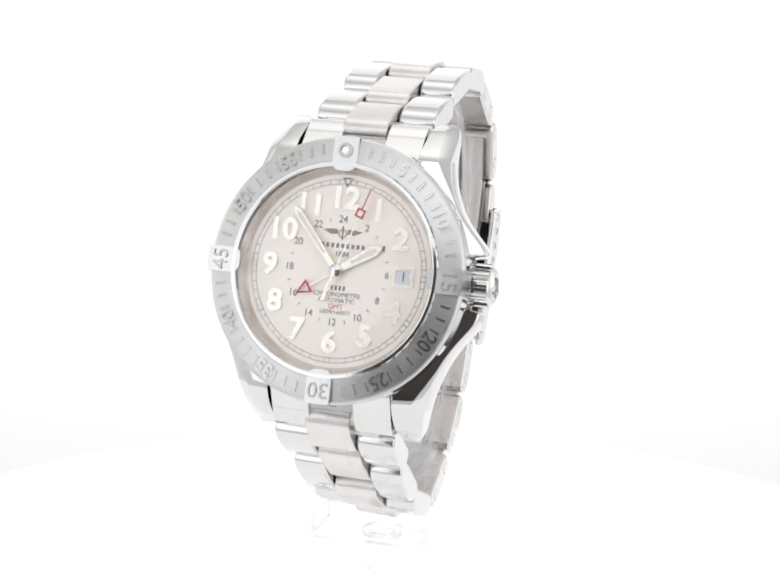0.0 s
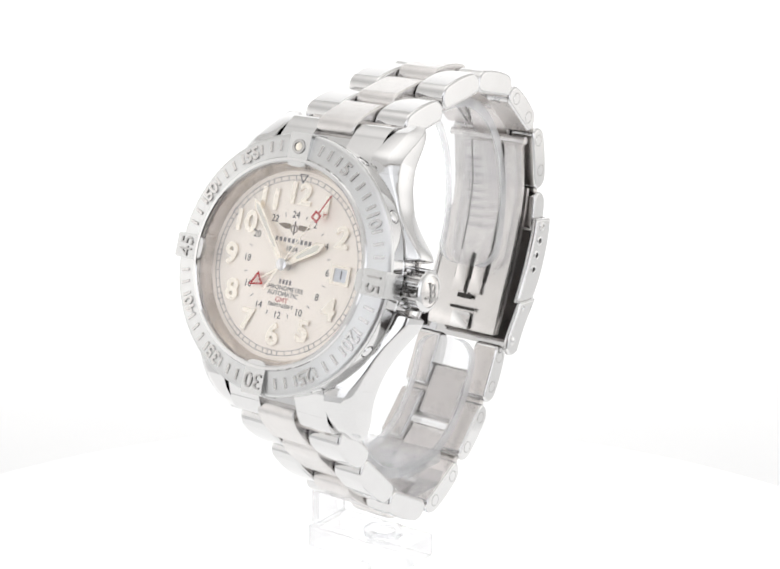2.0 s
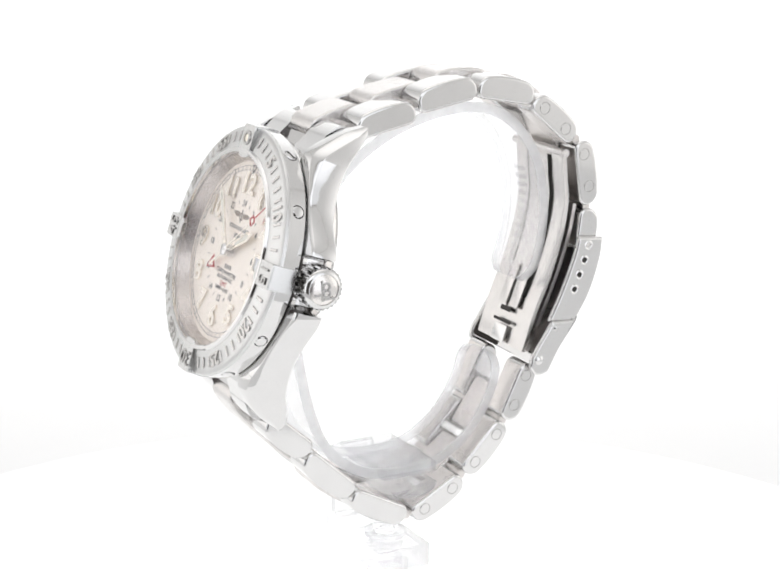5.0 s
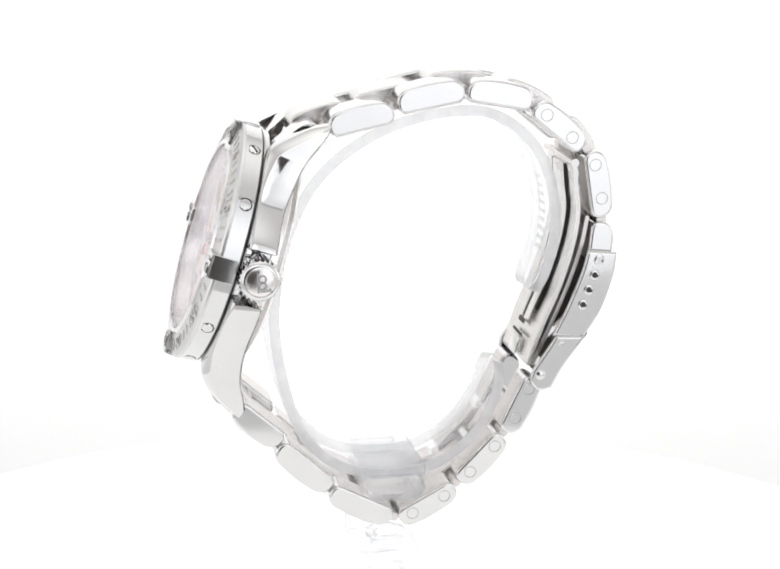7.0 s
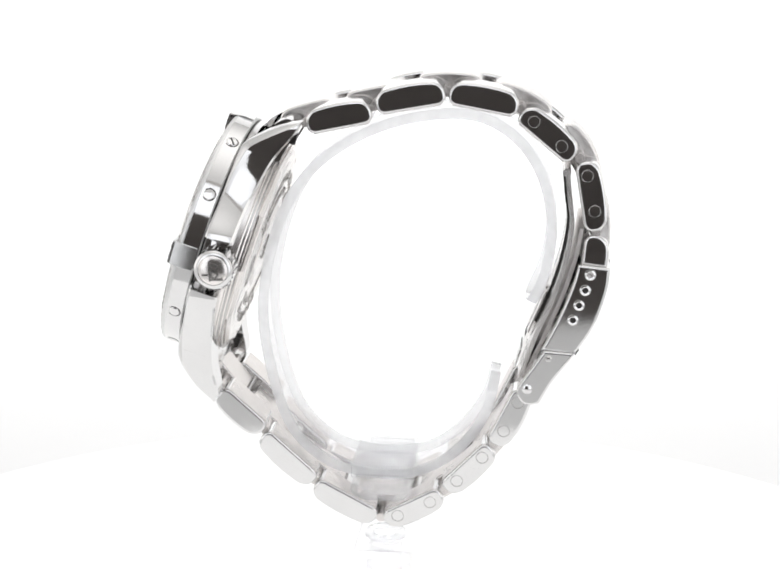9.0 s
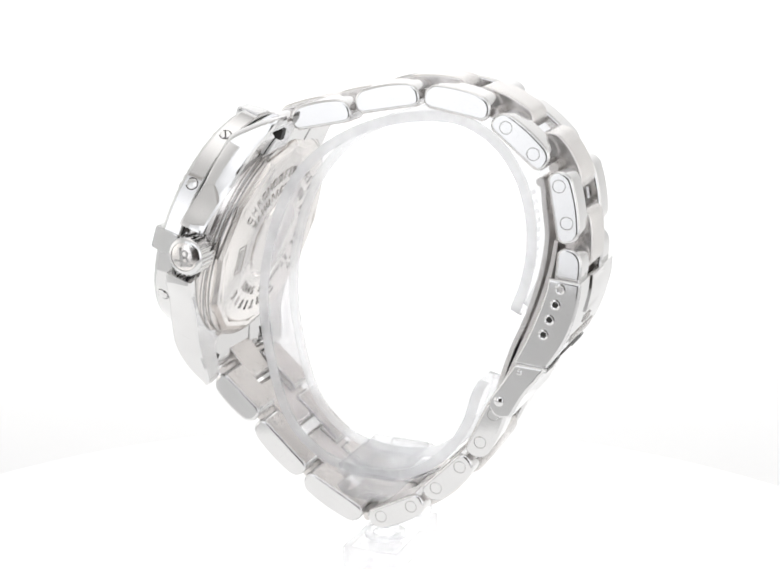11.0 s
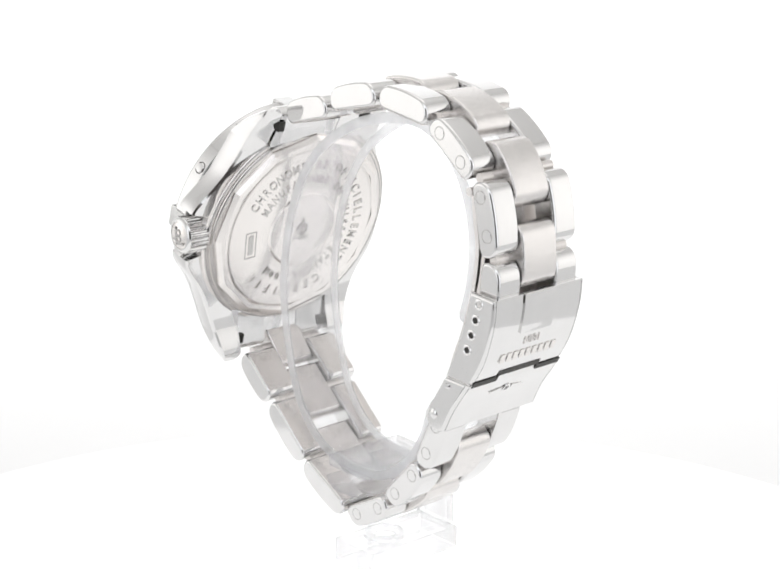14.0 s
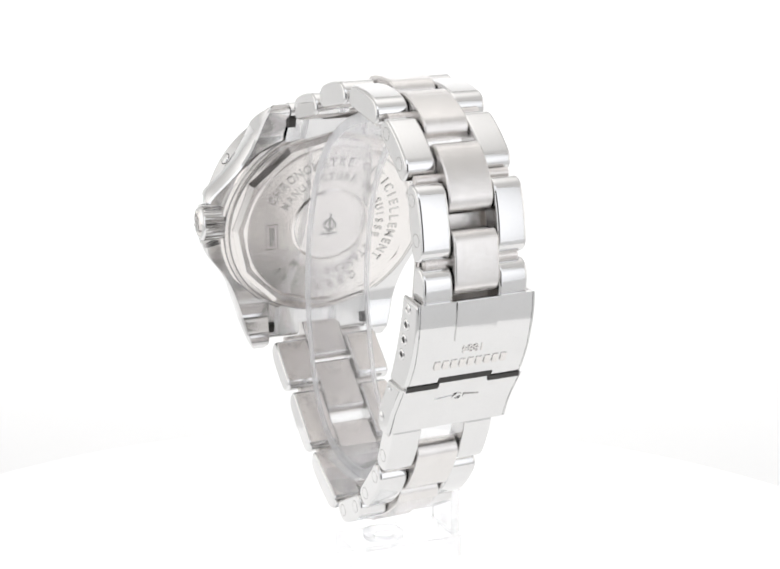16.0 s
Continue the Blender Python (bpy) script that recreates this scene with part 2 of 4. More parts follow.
def build_setting():
    panel("room_floor", -3, 3, -3, 3, -0.9, -0.86, ROOM, "dark floor of the dim studio room")
    panel("ceiling", -3, 3, -3, 3, 1.6, 1.64, CEILING, "unseen ceiling with added glow to lift dark reflections")
    panel("wall_north", -3, 3, 3, 3.05, -0.86, 1.6, ROOM, "dark wall of the dim studio room")
    panel("wall_south", -3, 3, -3.05, -3, -0.86, 1.6, ROOM, "dark wall behind the camera in the dim studio")
    panel("wall_east", 3, 3.05, -3, 3, -0.86, 1.6, ROOM, "dark side wall of the dim studio room")
    panel("wall_west", -3.05, -3, -3, 3, -0.86, 1.6, ROOM, "dark side wall of the dim studio room")
    # a seamless sweep: table, curve and back in one sheet
    prof = [(TABLE_FRONT, TABLE_Z), (0.20, TABLE_Z)]
    for k in range(1, 13):
        a = radians(90 * k / 12)
        prof.append((0.20 + 0.22 * math.sin(a), TABLE_Z + 0.22 * (1 - math.cos(a))))
    prof.append((0.42, 0.42))
    bm = bmesh.new()
    hot = Vector((0, 0.42, 0.2))       # middle of the brighter spot painted into the sheet's glow
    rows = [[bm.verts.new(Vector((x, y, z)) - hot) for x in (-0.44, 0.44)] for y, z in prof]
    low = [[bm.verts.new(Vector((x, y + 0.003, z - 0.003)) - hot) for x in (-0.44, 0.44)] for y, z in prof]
    for r in (rows, low):
        for p, q in zip(r, r[1:]):
            bm.faces.new((p[0], p[1], q[1], q[0]))
    for i in (0, 1):
        for k in range(len(prof) - 1):
            bm.faces.new((rows[k][i], rows[k + 1][i], low[k + 1][i], low[k][i]))
    for k in (0, -1):
        bm.faces.new((rows[k][0], rows[k][1], low[k][1], low[k][0]))
    bmesh.ops.recalc_face_normals(bm, faces=bm.faces)
    me = bpy.data.meshes.new("backdrop")
    bm.to_mesh(me)
    bm.free()
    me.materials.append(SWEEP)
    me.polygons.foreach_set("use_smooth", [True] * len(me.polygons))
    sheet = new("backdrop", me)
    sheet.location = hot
    tagged(sheet, "seamless white sweep of studio paper, glow painted in", "backdrop", kind="structure")
    # unseen tent panels, added to light the watch and fill its reflections
    panel("tent_side_west", -0.455, -0.45, TENT_FRONT_W, 0.44, TABLE_Z - 0.25, 0.44, TENT, "unseen white tent side with added glow")
    panel("tent_side_east", 0.45, 0.455, TENT_FRONT_E, 0.44, TABLE_Z - 0.25, 0.44, TENT, "unseen white tent side with added glow")
    panel("tent_top", -0.45, 0.45, -0.30, 0.44, 0.445, 0.45, TENT, "unseen white tent top with added glow")
    panel("tent_front_east", 0.07, 0.45, -0.335, -0.33, TABLE_Z - 0.25, 0.44, FLAP, "unseen white front flap with added glow")
    panel("tent_front_west", -0.45, -0.205, -0.335, -0.33, TABLE_Z - 0.25, 0.44, FLAP, "unseen white front flap with added glow")
    panel("tent_front_top", -0.205, 0.07, -0.335, -0.33, 0.16, 0.44, FLAP, "unseen white flap above the opening, with added glow")


TABLE_FRONT = -0.238
TENT_FRONT_W = -0.33
TENT_FRONT_E = -0.33
# Paper made to emit, brightest at its middle, so the backdrop burns out white.
SWEEP = glow("sweep_paper_own_glow", (1.0, 1.0, 1.0), 0.60, 0.5, 0.42, 0.62)
build_setting()

turntable = tagged(new("turntable"), "round white turntable on studio paper, made to glow", "turntable")
part("disc", revolve([(0, -3), (136, -3), (136, 0), (0, 0)], 128, False), GLOW_DISC, turntable, "round white disc with a painted glow")
part("rim", revolve([(136.02, -3), (138.4, -3), (139, -2.4), (139, -0.6), (138.4, 0), (136.02, 0)], 128), GLOW_DISC, turntable, "thin rounded rim")
turntable.matrix_basis = Matrix.Translation((0, 0, TABLE_Z + 0.0032))
TABLE_TOP = TABLE_Z * 1000 + 3.2


# ---- the wristwatch ----
watch = tagged(new("wristwatch"), "stainless steel wristwatch with a champagne dial on a clear stand", "wristwatch")
IN_WATCH = Matrix.Translation(-WATCH_BASE)          # the watch's frame, seen from the thing's base
TILT = 17.7
# the case's frame: x to the crown, y to twelve o'clock, z out of the dial
CASE = IN_WATCH @ at(1.7, -31.4, 11.2, 0, 0, -0.5) @ Matrix(((1, 0, 0, 0), (0, math.sin(radians(TILT)), -math.cos(radians(TILT)), 0),
                                                  (0, math.cos(radians(TILT)), math.sin(radians(TILT)), 0), (0, 0, 0, 1))) @ pose(0, 0, 0, 0, 0, 0.85)
SIDE = IN_WATCH @ at(MID, 0, 0)                     # the bracelet's frame, x from its middle plane


def polar(r, degrees):
    """x, y on the dial, degrees clockwise from twelve."""
    return r * math.sin(radians(degrees)), r * math.cos(radians(degrees))


def table(rows, y):
    """Straight between the rows of a short table."""
    for (a, p), (b, q) in zip(rows, rows[1:]):
        if y <= b:
            u = max(0.0, (y - a) / (b - a))
            return p + (q - p) * u
    return rows[-1][1]


def curve(rows, y, reach=2.6):
    """The table with its corners smoothed away."""
    steps = [(k / 4 - 1) for k in range(9)]
    weights = [1.2 - abs(k) for k in steps]
    return sum(w * table(rows, y + reach * k) for k, w in zip(steps, weights)) / sum(weights)


HALF = [(-25.0, 13.3), (-22, 14.3), (-18, 15.4), (-15, 16.4), (-11.5, 18.0), (-7.7, 20.2), (-4.6, 20.8), (0, 20.6), (4.4, 20.8), (6.7, 19.9), (9, 18.4), (12, 16.7), (15, 15.5), (18, 14.9), (22, 14.6), (26.0, 13.6)]
HALF_CROWN = [(-25.0, 13.3), (-22, 14.3), (-18, 15.4), (-15, 16.4), (-12, 17.7), (-9.5, 19.2), (-7.4, 20.8), (-5.4, 22.3), (0, 22.6), (5.2, 22.4), (6.8, 20.9), (8.8, 19.0), (11.2, 17.2), (15, 15.6), (18, 14.9), (22, 14.6), (26.0, 13.6)]
TOP = [(-24.8, -12.6), (-23.7, -9.9), (-21.9, -7.3), (-20.2, -5.6), (-18.6, -4.7), (-16.4, -4.52), (16.4, -4.52), (18.9, -4.75), (20.3, -6.2), (22.1, -8.2), (23.8, -10.2), (25.2, -12.8)]
LOW = [(-24.0, -13.6), (-22.5, -13.3), (-18.4, -10.9), (-14, -9.9), (0, -9.0), (10, -8.9), (18, -10.3), (22.5, -12.3), (25.0, -13.3)]


def loft(sections, bm=None):
    bm = bm or bmesh.new()
    rings = [[bm.verts.new(p) for p in s] for s in sections]
    n = len(rings[0])
    for p, q in zip(rings, rings[1:]):
        for i in range(n):
            bm.faces.new((p[i], p[(i + 1) % n], q[(i + 1) % n], q[i]))
    bm.faces.new(rings[0])
    bm.faces.new(rings[-1][::-1])
    return bm


def case_section(y, x0, x1, edge=0.9):
    zt, zl = curve(TOP, y, 1.3), curve(LOW, y, 2.4)
    k = min(1.0, max(0.0, (abs(y) - 12.5) / 7.5))
    k = k * k * (3 - 2 * k)
    cx, cz = 0.45 + 1.5 * k, 0.4 + 0.9 * k          # the bevel broadens towards the lugs
    c = edge
    if zt - zl < 1.3 * (cz + c):
        f = (zt - zl) / (1.3 * (cz + c))
        cz, c = cz * f, c * f
    return [(x0, y, zl), (x1 - c * 0.5, y, zl), (x1 - c * 0.1, y, zl + c * 0.35), (x1, y, zl + c), (x1, y, zt - cz - 0.1), (x1 - 0.1, y, zt - cz + 0.08),
            (x1 - cx + 0.12, y, zt - 0.1), (x1 - cx - 0.12, y, zt), (x0, y, zt)]


def build_case():
    bm = bmesh.new()
    for s in (1, -1):
        ys = [-16.4 + 32.8 * i / 160 for i in range(161)]
        secs = []
        for y in ys:
            w = curve(HALF_CROWN, y, 1.5) if s > 0 else curve(HALF, y)
            if s > 0 and abs(y - 0.3) < 4.3:      # the hollow in which the crown sits, between its two guards
                w -= 3.0 * min(1.0, max(0.0, (4.3 - abs(y - 0.3)) / 0.6))
            secs.append([(s * x, yy, z) for x, yy, z in case_section(y, 0.0, w)])
        loft(secs, bm)
    body = part("case_body", bm, POLISHED, watch, "polished steel case body", CASE, sharp=30, flats=False)
    for s in (1, -1):
        for e in (1, -1):
            ends = [16.39 + (8.6 if e > 0 else 8.2) * i / 32 for i in range(33)]
            secs = [[(s * x, yy, z) for x, yy, z in case_section(e * y, 10.05, curve(HALF_CROWN, e * y, 1.5) if s > 0 else curve(HALF, e * y))] for y in ends]
            for y, ring in zip(ends, secs):      # rounded tips
                d = (ends[-1] - y) / 1.8
                if d < 1:
                    k = max(0.3, math.sqrt(1 - (1 - d) ** 2))
                    mx, mz = sum(v[0] for v in ring) / len(ring), sum(v[2] for v in ring) / len(ring)
                    ring[:] = [(mx + (v[0] - mx) * (0.4 + 0.6 * k), v[1], mz + (v[2] - mz) * k) for v in ring]
            part("lug", loft(secs), POLISHED, body, "polished steel lug", sharp=30, flats=False)
    part("case_shoulder", revolve([(16.8, -4.51), (19.85, -4.51), (20.0, -4.7), (19.8, -5.5), (16.8, -5.6)], 120), POLISHED, body, "polished round shoulder under the bezel", sharp=30)
    return body


body = build_case()


def flat_ring(r0, r1, z0, z1, steps=120):
    return revolve([(r0, z0), (r1, z0), (r1, z1), (r0, z1)], steps)


def build_bezel():
    prof = [(15.7, -3.9), (15.7, -0.15), (15.9, 0.12), (16.35, 0.12), (16.5, -0.12), (19.6, -0.6), (20.15, -0.95), (20.3, -1.35), (20.25, -4.05), (20.05, -4.2), (17.5, -4.2)]
    bezel = part("bezel", revolve(prof, 144), BEZEL, watch, "matt steel rotating bezel", CASE, sharp=25)
    part("bezel_band", revolve([(20.15, -1.3), (20.33, -1.45), (20.29, -4.0), (20.1, -4.1)], 144, False), POLISHED, bezel, "polished band of the bezel", sharp=25)
    part("inner_ring", revolve([(15.66, -0.4), (15.66, 0.16), (15.85, 0.3), (16.3, 0.27), (16.5, -0.05), (16.5, -0.4)], 144), POLISHED, bezel, "polished inner ring of the bezel", sharp=25)
    # a dark ring fills this gap, its shade painted on
    part("gap_ring", revolve([(17.5, -4.22), (19.8, -4.22), (19.8, -4.5), (17.5, -4.5)], 96), GAP_SHADE, bezel, "dark ring painted as the shade under the bezel")
    # minute ticks
    tick = prism([(-0.22, -0.85), (0.22, -0.85), (0.24, 0.85), (-0.24, 0.85)], 0, 0.2, bevel=0.06, segs=1)
    first = None
    for i in range(60):
        if i % 5 == 0 or i % 15 in (1, 14):
            continue
        x, y = polar(18.35, 6 * i)
        m = at(x, y, -0.44, 0, 0, -6 * i) @ pose(0, 0, 0, -9.5)
        if first is None:
            first = part("tick", tick, EMBOSS, bezel, "", m)
        else:
            mesh_part("tick", first.data, EMBOSS, bezel, "", m)
    for mark, hour in (("5", 1), ("10", 2), ("20", 4), ("25", 5), ("35", 7), ("40", 8), ("50", 10), ("55", 11)):
        x, y = polar(18.15, 30 * hour)
        lettering(mark, 3.0, 0.3, "bezel_numeral", EMBOSS, bezel, at(x, y, -0.32, 0, 0, -30 * hour) @ pose(0, 0, 0, -9.5), "raised steel numeral", width=0.95, edge=0.07)
    # the four riders
    for k, mark in enumerate(("", "15", "30", "45")):
        a = 90 * k
        w0, w1 = 1.95, 1.75
        pts = rounded([(-w1, 15.0), (w1, 15.0), (w0, 16.6), (w0, 20.25), (-w0, 20.25), (-w0, 16.6)], [0.9, 0.9, 0.4, 0.25, 0.25, 0.4])
        bm = prism(pts, -0.6, 0.24, bevel=0.16)
        merge(bm, prism([(19.4, -3.9), (20.5, -3.9), (20.52, -2.4), (20.22, 0.1), (19.4, 0.1)], -w0, w0, "x", bevel=0.15))
        bm.transform(Matrix.Rotation(radians(-a), 4, "Z"))
        part("rider", bm, RIDER, bezel, "polished steel rider tab", sharp=30)
        x, y = polar(18.1, a)
        if mark:
            lettering(mark, 3.4, 0.3, "rider_numeral", RELIEF, bezel, at(x, y, 0.28, 0, 0, -a), "raised steel numeral")
        else:
            part("pearl_ring", revolve([(0.75, 0.3), (0.75, 0.62), (1.15, 0.62), (1.2, 0.3)], 32), RELIEF, bezel, "raised ring on the rider", at(x, y, -0.18))
            part("pearl", revolve([(0, 0.3), (0.75, 0.35), (0.6, 0.5), (0, 0.55)], 24, False), NUMERAL, bezel, "", at(x, y, -0.18))
    # side screws at the other hours
    screw = None
    for h in range(12):
        if h % 3 == 0:
            continue
        x, y = polar(20.24, 30 * h)
        m = at(x, y, -2.75, 0, 0, -30 * h) @ pose(0, 0, 0, -90)
        if screw is None:
            bm = revolve([(0, -0.3), (0.85, -0.3), (0.95, 0.05), (0.8, 0.22), (0.3, 0.3), (0, 0.3)], 24, False)
            screw = part("bezel_screw", bm, POLISHED, bezel, "small slotted screw", m)
            # groove and slot are near-black solids standing for their own shade
            groove = part("screw_groove", flat_ring(0.92, 1.08, -0.2, 0.07, 24), GAP_SHADE, bezel, "", m)
            slot = box(-0.75, 0.75, -0.13, 0.13, 0.18, 0.33)
            part("screw_slot", slot, GAP_SHADE, bezel, "", m @ pose(0, 0, 0, 0, 0, 35))
            slot_me = bezel.children[-1].data
        else:
            mesh_part("bezel_screw", screw.data, POLISHED, bezel, "", m)
            mesh_part("screw_groove", groove.data, GAP_SHADE, bezel, "", m)
            mesh_part("screw_slot", slot_me, GAP_SHADE, bezel, "", m @ pose(0, 0, 0, 0, 0, 40 * h))
    return bezel


bezel = build_bezel()
part("crystal", revolve([(0, -0.55), (15.6, -0.55), (15.65, -0.2), (15.3, 0.02), (8, 0.10), (0, 0.12)], 96, False), CRYSTAL, watch, "clear domed crystal", CASE).visible_shadow = False
part("flange", revolve([(15.69, -0.6), (15.5, -0.6), (14.7, -2.55), (15.69, -2.55)], 96), REHAUT, watch, "silver flange round the dial", CASE)

# ---- dial and hands ----
DZ = -2.5
dial = part("dial", revolve([(0, -0.4), (15.2, -0.4), (15.2, 0), (0, 0)], 96, False), DIAL, watch, "champagne silver dial", CASE @ at(0, 0, DZ))


def bar_row(name, count, width, height, mat, parent, m, label, gap=0.42, depth=0.03):
    """Unreadable or reserved words as a row of plain bars."""
    step = width / count
    me = None
    for i in range(count):
        where = m @ at(-width / 2 + step * (i + 0.5), 0, 0)
        if me is None:
            me = part(name, box(-step * (1 - gap) / 2, step * (1 - gap) / 2, -height / 2, height / 2, 0, depth), mat, parent, label, where).data
        else:
            mesh_part(name, me, mat, parent, label, where)


def build_dial():
    track = bmesh.new()
    for r in (13.25, 13.95):
        merge(track, flat_ring(r - 0.035, r + 0.035, 0, 0.03))
    for i in range(60):
        if i % 5:
            t = box(-0.05, 0.05, 13.25, 13.95, 0, 0.03)
            merge(track, t, Matrix.Rotation(radians(-6 * i), 4, "Z"))
    part("minute_track", track, BAR_INK, dial, "fine printed minute track")
    for h in range(1, 12):
        bm = bmesh.new()
        for x0, x1, y0, y1 in ((-0.45, 0.45, -0.45, -0.36), (-0.45, 0.45, 0.36, 0.45), (-0.45, -0.36, -0.36, 0.36), (0.36, 0.45, -0.36, 0.36)):
            box(x0, x1, y0, y1, 0, 0.07, bm=bm)
        x, y = polar(13.6, 30 * h)
        m = at(x, y, 0, 0, 0, -30 * h)
        part("hour_square", bm, BAR_INK, dial, "", m)
        part("hour_square_fill", box(-0.36, 0.36, -0.36, 0.36, 0, 0.05), DIAL, dial, "", m)
    tri = bmesh.new()
    outer, inner = [polar(0.95, a) for a in (60, 180, 300)], [polar(0.72, a) for a in (60, 180, 300)]
    for i in range(3):
        j = (i + 1) % 3
        prism([outer[i], outer[j], inner[j], inner[i]], 0, 0.07, bm=tri)
    part("twelve_triangle", tri, INK, dial, "", at(0, 13.75, 0))
    for h in (12, 1, 2, 4, 5, 6, 7, 8, 9, 10, 11):
        x, y = polar(11.0, 30 * h)
        ob = lettering(str(h), 4.6, 0.32, "hour_numeral", NUMERAL, dial, at(x, y, 0.16), "applied silver numeral", width=1.04, edge=0.16)
    for h in range(1, 13):
        x, y = polar(7.85, 30 * h)
        lettering(str(2 * h), 1.55, 0.03, "day_hour_numeral", INK, dial, at(x, y, 0.02), "small printed numeral", width=0.92)
        x, y = polar(7.9, 30 * h + 15)
        part("day_hour_tick", box(-0.05, 0.05, -0.3, 0.3, 0, 0.03), INK, dial, "", at(x, y, 0, 0, 0, -30 * h - 15))
    # emblem: two wings and a disc, in plain shapes
    for s in (1, -1):
        wing = rounded([(s * 0.75, 6.35), (s * 0.75, 5.65), (s * 1.8, 5.5), (s * 3.2, 6.15), (s * 1.9, 6.4)], [0.1, 0.1, 0.3, 0.05, 0.5])
        part("emblem_wing", prism(wing if s > 0 else wing[::-1], 0, 0.05), GOLD_INK, dial, "bronze printed wing shape", at(0.1, 0, 0))
    part("emblem_ring", flat_ring(0.5, 0.68, 0, 0.06, 32), GOLD_INK, dial, "", at(0.1, 5.7, 0))
    part("emblem_stem", box(-0.09, 0.09, -0.95, 1.15, 0, 0.06), INK, dial, "", at(0.1, 5.7, 0))
    bar_row("maker_bar", 9, 7.3, 0.66, BAR_INK, dial, at(0.35, 3.85, 0), "printed bar in place of the maker's word")
    lettering("1884", 1.15, 0.03, "year", INK, dial, at(0.35, 2.55, 0.02), "small printed year")
    bar_row("model_bar", 4, 2.6, 0.7, BAR_INK, dial, at(0.35, -2.6, 0), "printed bar in place of the model word")
    for text, y, mat, size in (("CHRONOMETRE", -3.6, INK, 0.98), ("AUTOMATIC", -4.5, INK, 0.98), ("GMT", -5.45, RED, 1.12), ("500M/1650FT", -6.3, INK, 0.85)):
        lettering(text, size, 0.03, "dial_words", mat, dial, at(0.3, y, 0.02), "", width=1.0, spacing=1.05)
    # date window
    frame_bm = bmesh.new()
    for x0, x1, y0, y1 in ((-1.75, 1.75, 1.0, 1.5), (-1.75, 1.75, -1.5, -1.0), (-1.75, -1.2, -1.0, 1.0), (1.2, 1.75, -1.0, 1.0)):
        box(x0, x1, y0, y1, 0, 0.3, bm=frame_bm)
    part("date_frame", frame_bm, NUMERAL, dial, "bright date window frame", at(10.4, 0.05, 0))
    part("date_disc", box(-1.2, 1.2, -1.0, 1.0, 0, 0.04), WHITE_DISC, dial, "", at(10.4, 0.05, 0))
    lettering("1", 1.9, 0.03, "date_numeral", INK, dial, at(10.45, 0.05, 0.06))


build_dial()


def hand(name, outline, z, angle, mat, label, lume=None, m0=0.16):
    bm = prism(outline, 0, m0, bevel=0.05, segs=1)
    ob = part(name, bm, mat, watch, label, CASE @ at(0, 0, DZ + z, 0, 0, -angle))
    if lume:
        part("hand_lume", prism(lume, m0, m0 + 0.03), LUME, ob, "cream lume strip")
    return ob


hour_hand = hand("hour_hand", [(-0.45, -1.2), (0.45, -1.2), (0.5, 1.2), (0.85, 6.7), (0, 8.3), (-0.85, 6.7), (-0.5, 1.2)], 0.75, 58.5, NUMERAL,
                 "baton hour hand", [(-0.22, 2.6), (0.22, 2.6), (0.5, 6.4), (0, 7.2), (-0.5, 6.4)])
minute_hand = hand("minute_hand", [(-0.42, -1.2), (0.42, -1.2), (0.42, 1.2), (0.6, 10.9), (0, 12.4), (-0.6, 10.9), (-0.42, 1.2)], 1.05, -40.0, NUMERAL,
                   "baton minute hand", [(-0.2, 3.2), (0.2, 3.2), (0.38, 10.4), (0, 11.3), (-0.38, 10.4)])
gmt_hand = hand("second_zone_hand", [(-0.16, 0), (0.16, 0), (0.12, 5.0), (-0.12, 5.0)], 0.45, -123.0, NUMERAL, "slim second-zone hand")
bm = bmesh.new()
outer, inner = [(-1.15, 4.9), (1.15, 4.9), (0, 7.4)], [(-0.72, 5.2), (0.72, 5.2), (0, 6.75)]
for i in range(3):
    j = (i + 1) % 3
    prism([outer[i], outer[j], inner[j], inner[i]], 0, 0.16, bm=bm)
part("red_arrow", bm, RED, gmt_hand, "open red arrow tip")
seconds_hand = hand("seconds_hand", [(-0.28, -5.0), (0.28, -5.0), (0.14, 0), (0.1, 8.7), (-0.1, 8.7), (-0.14, 0)], 1.4, 18.7, NUMERAL, "slim sweeping seconds hand", m0=0.1)
bm = bmesh.new()
for x0, x1, y0, y1 in ((-0.7, 0.7, 8.7, 8.98), (-0.7, 0.7, 9.82, 10.1), (-0.7, -0.42, 8.98, 9.82), (0.42, 0.7, 8.98, 9.82)):
    box(x0, x1, y0, y1, 0, 0.1, bm=bm)
box(-0.09, 0.09, 10.1, 13.5, 0, 0.1, bm=bm)
part("red_tip", bm, RED, seconds_hand, "open red square and needle tip")
part("hand_hub", revolve([(0, 0), (0.95, 0), (0.95, 1.5), (0.6, 1.62), (0, 1.62)], 32, False), POLISHED, watch, "polished hub of the hands", CASE @ at(0, 0, DZ))


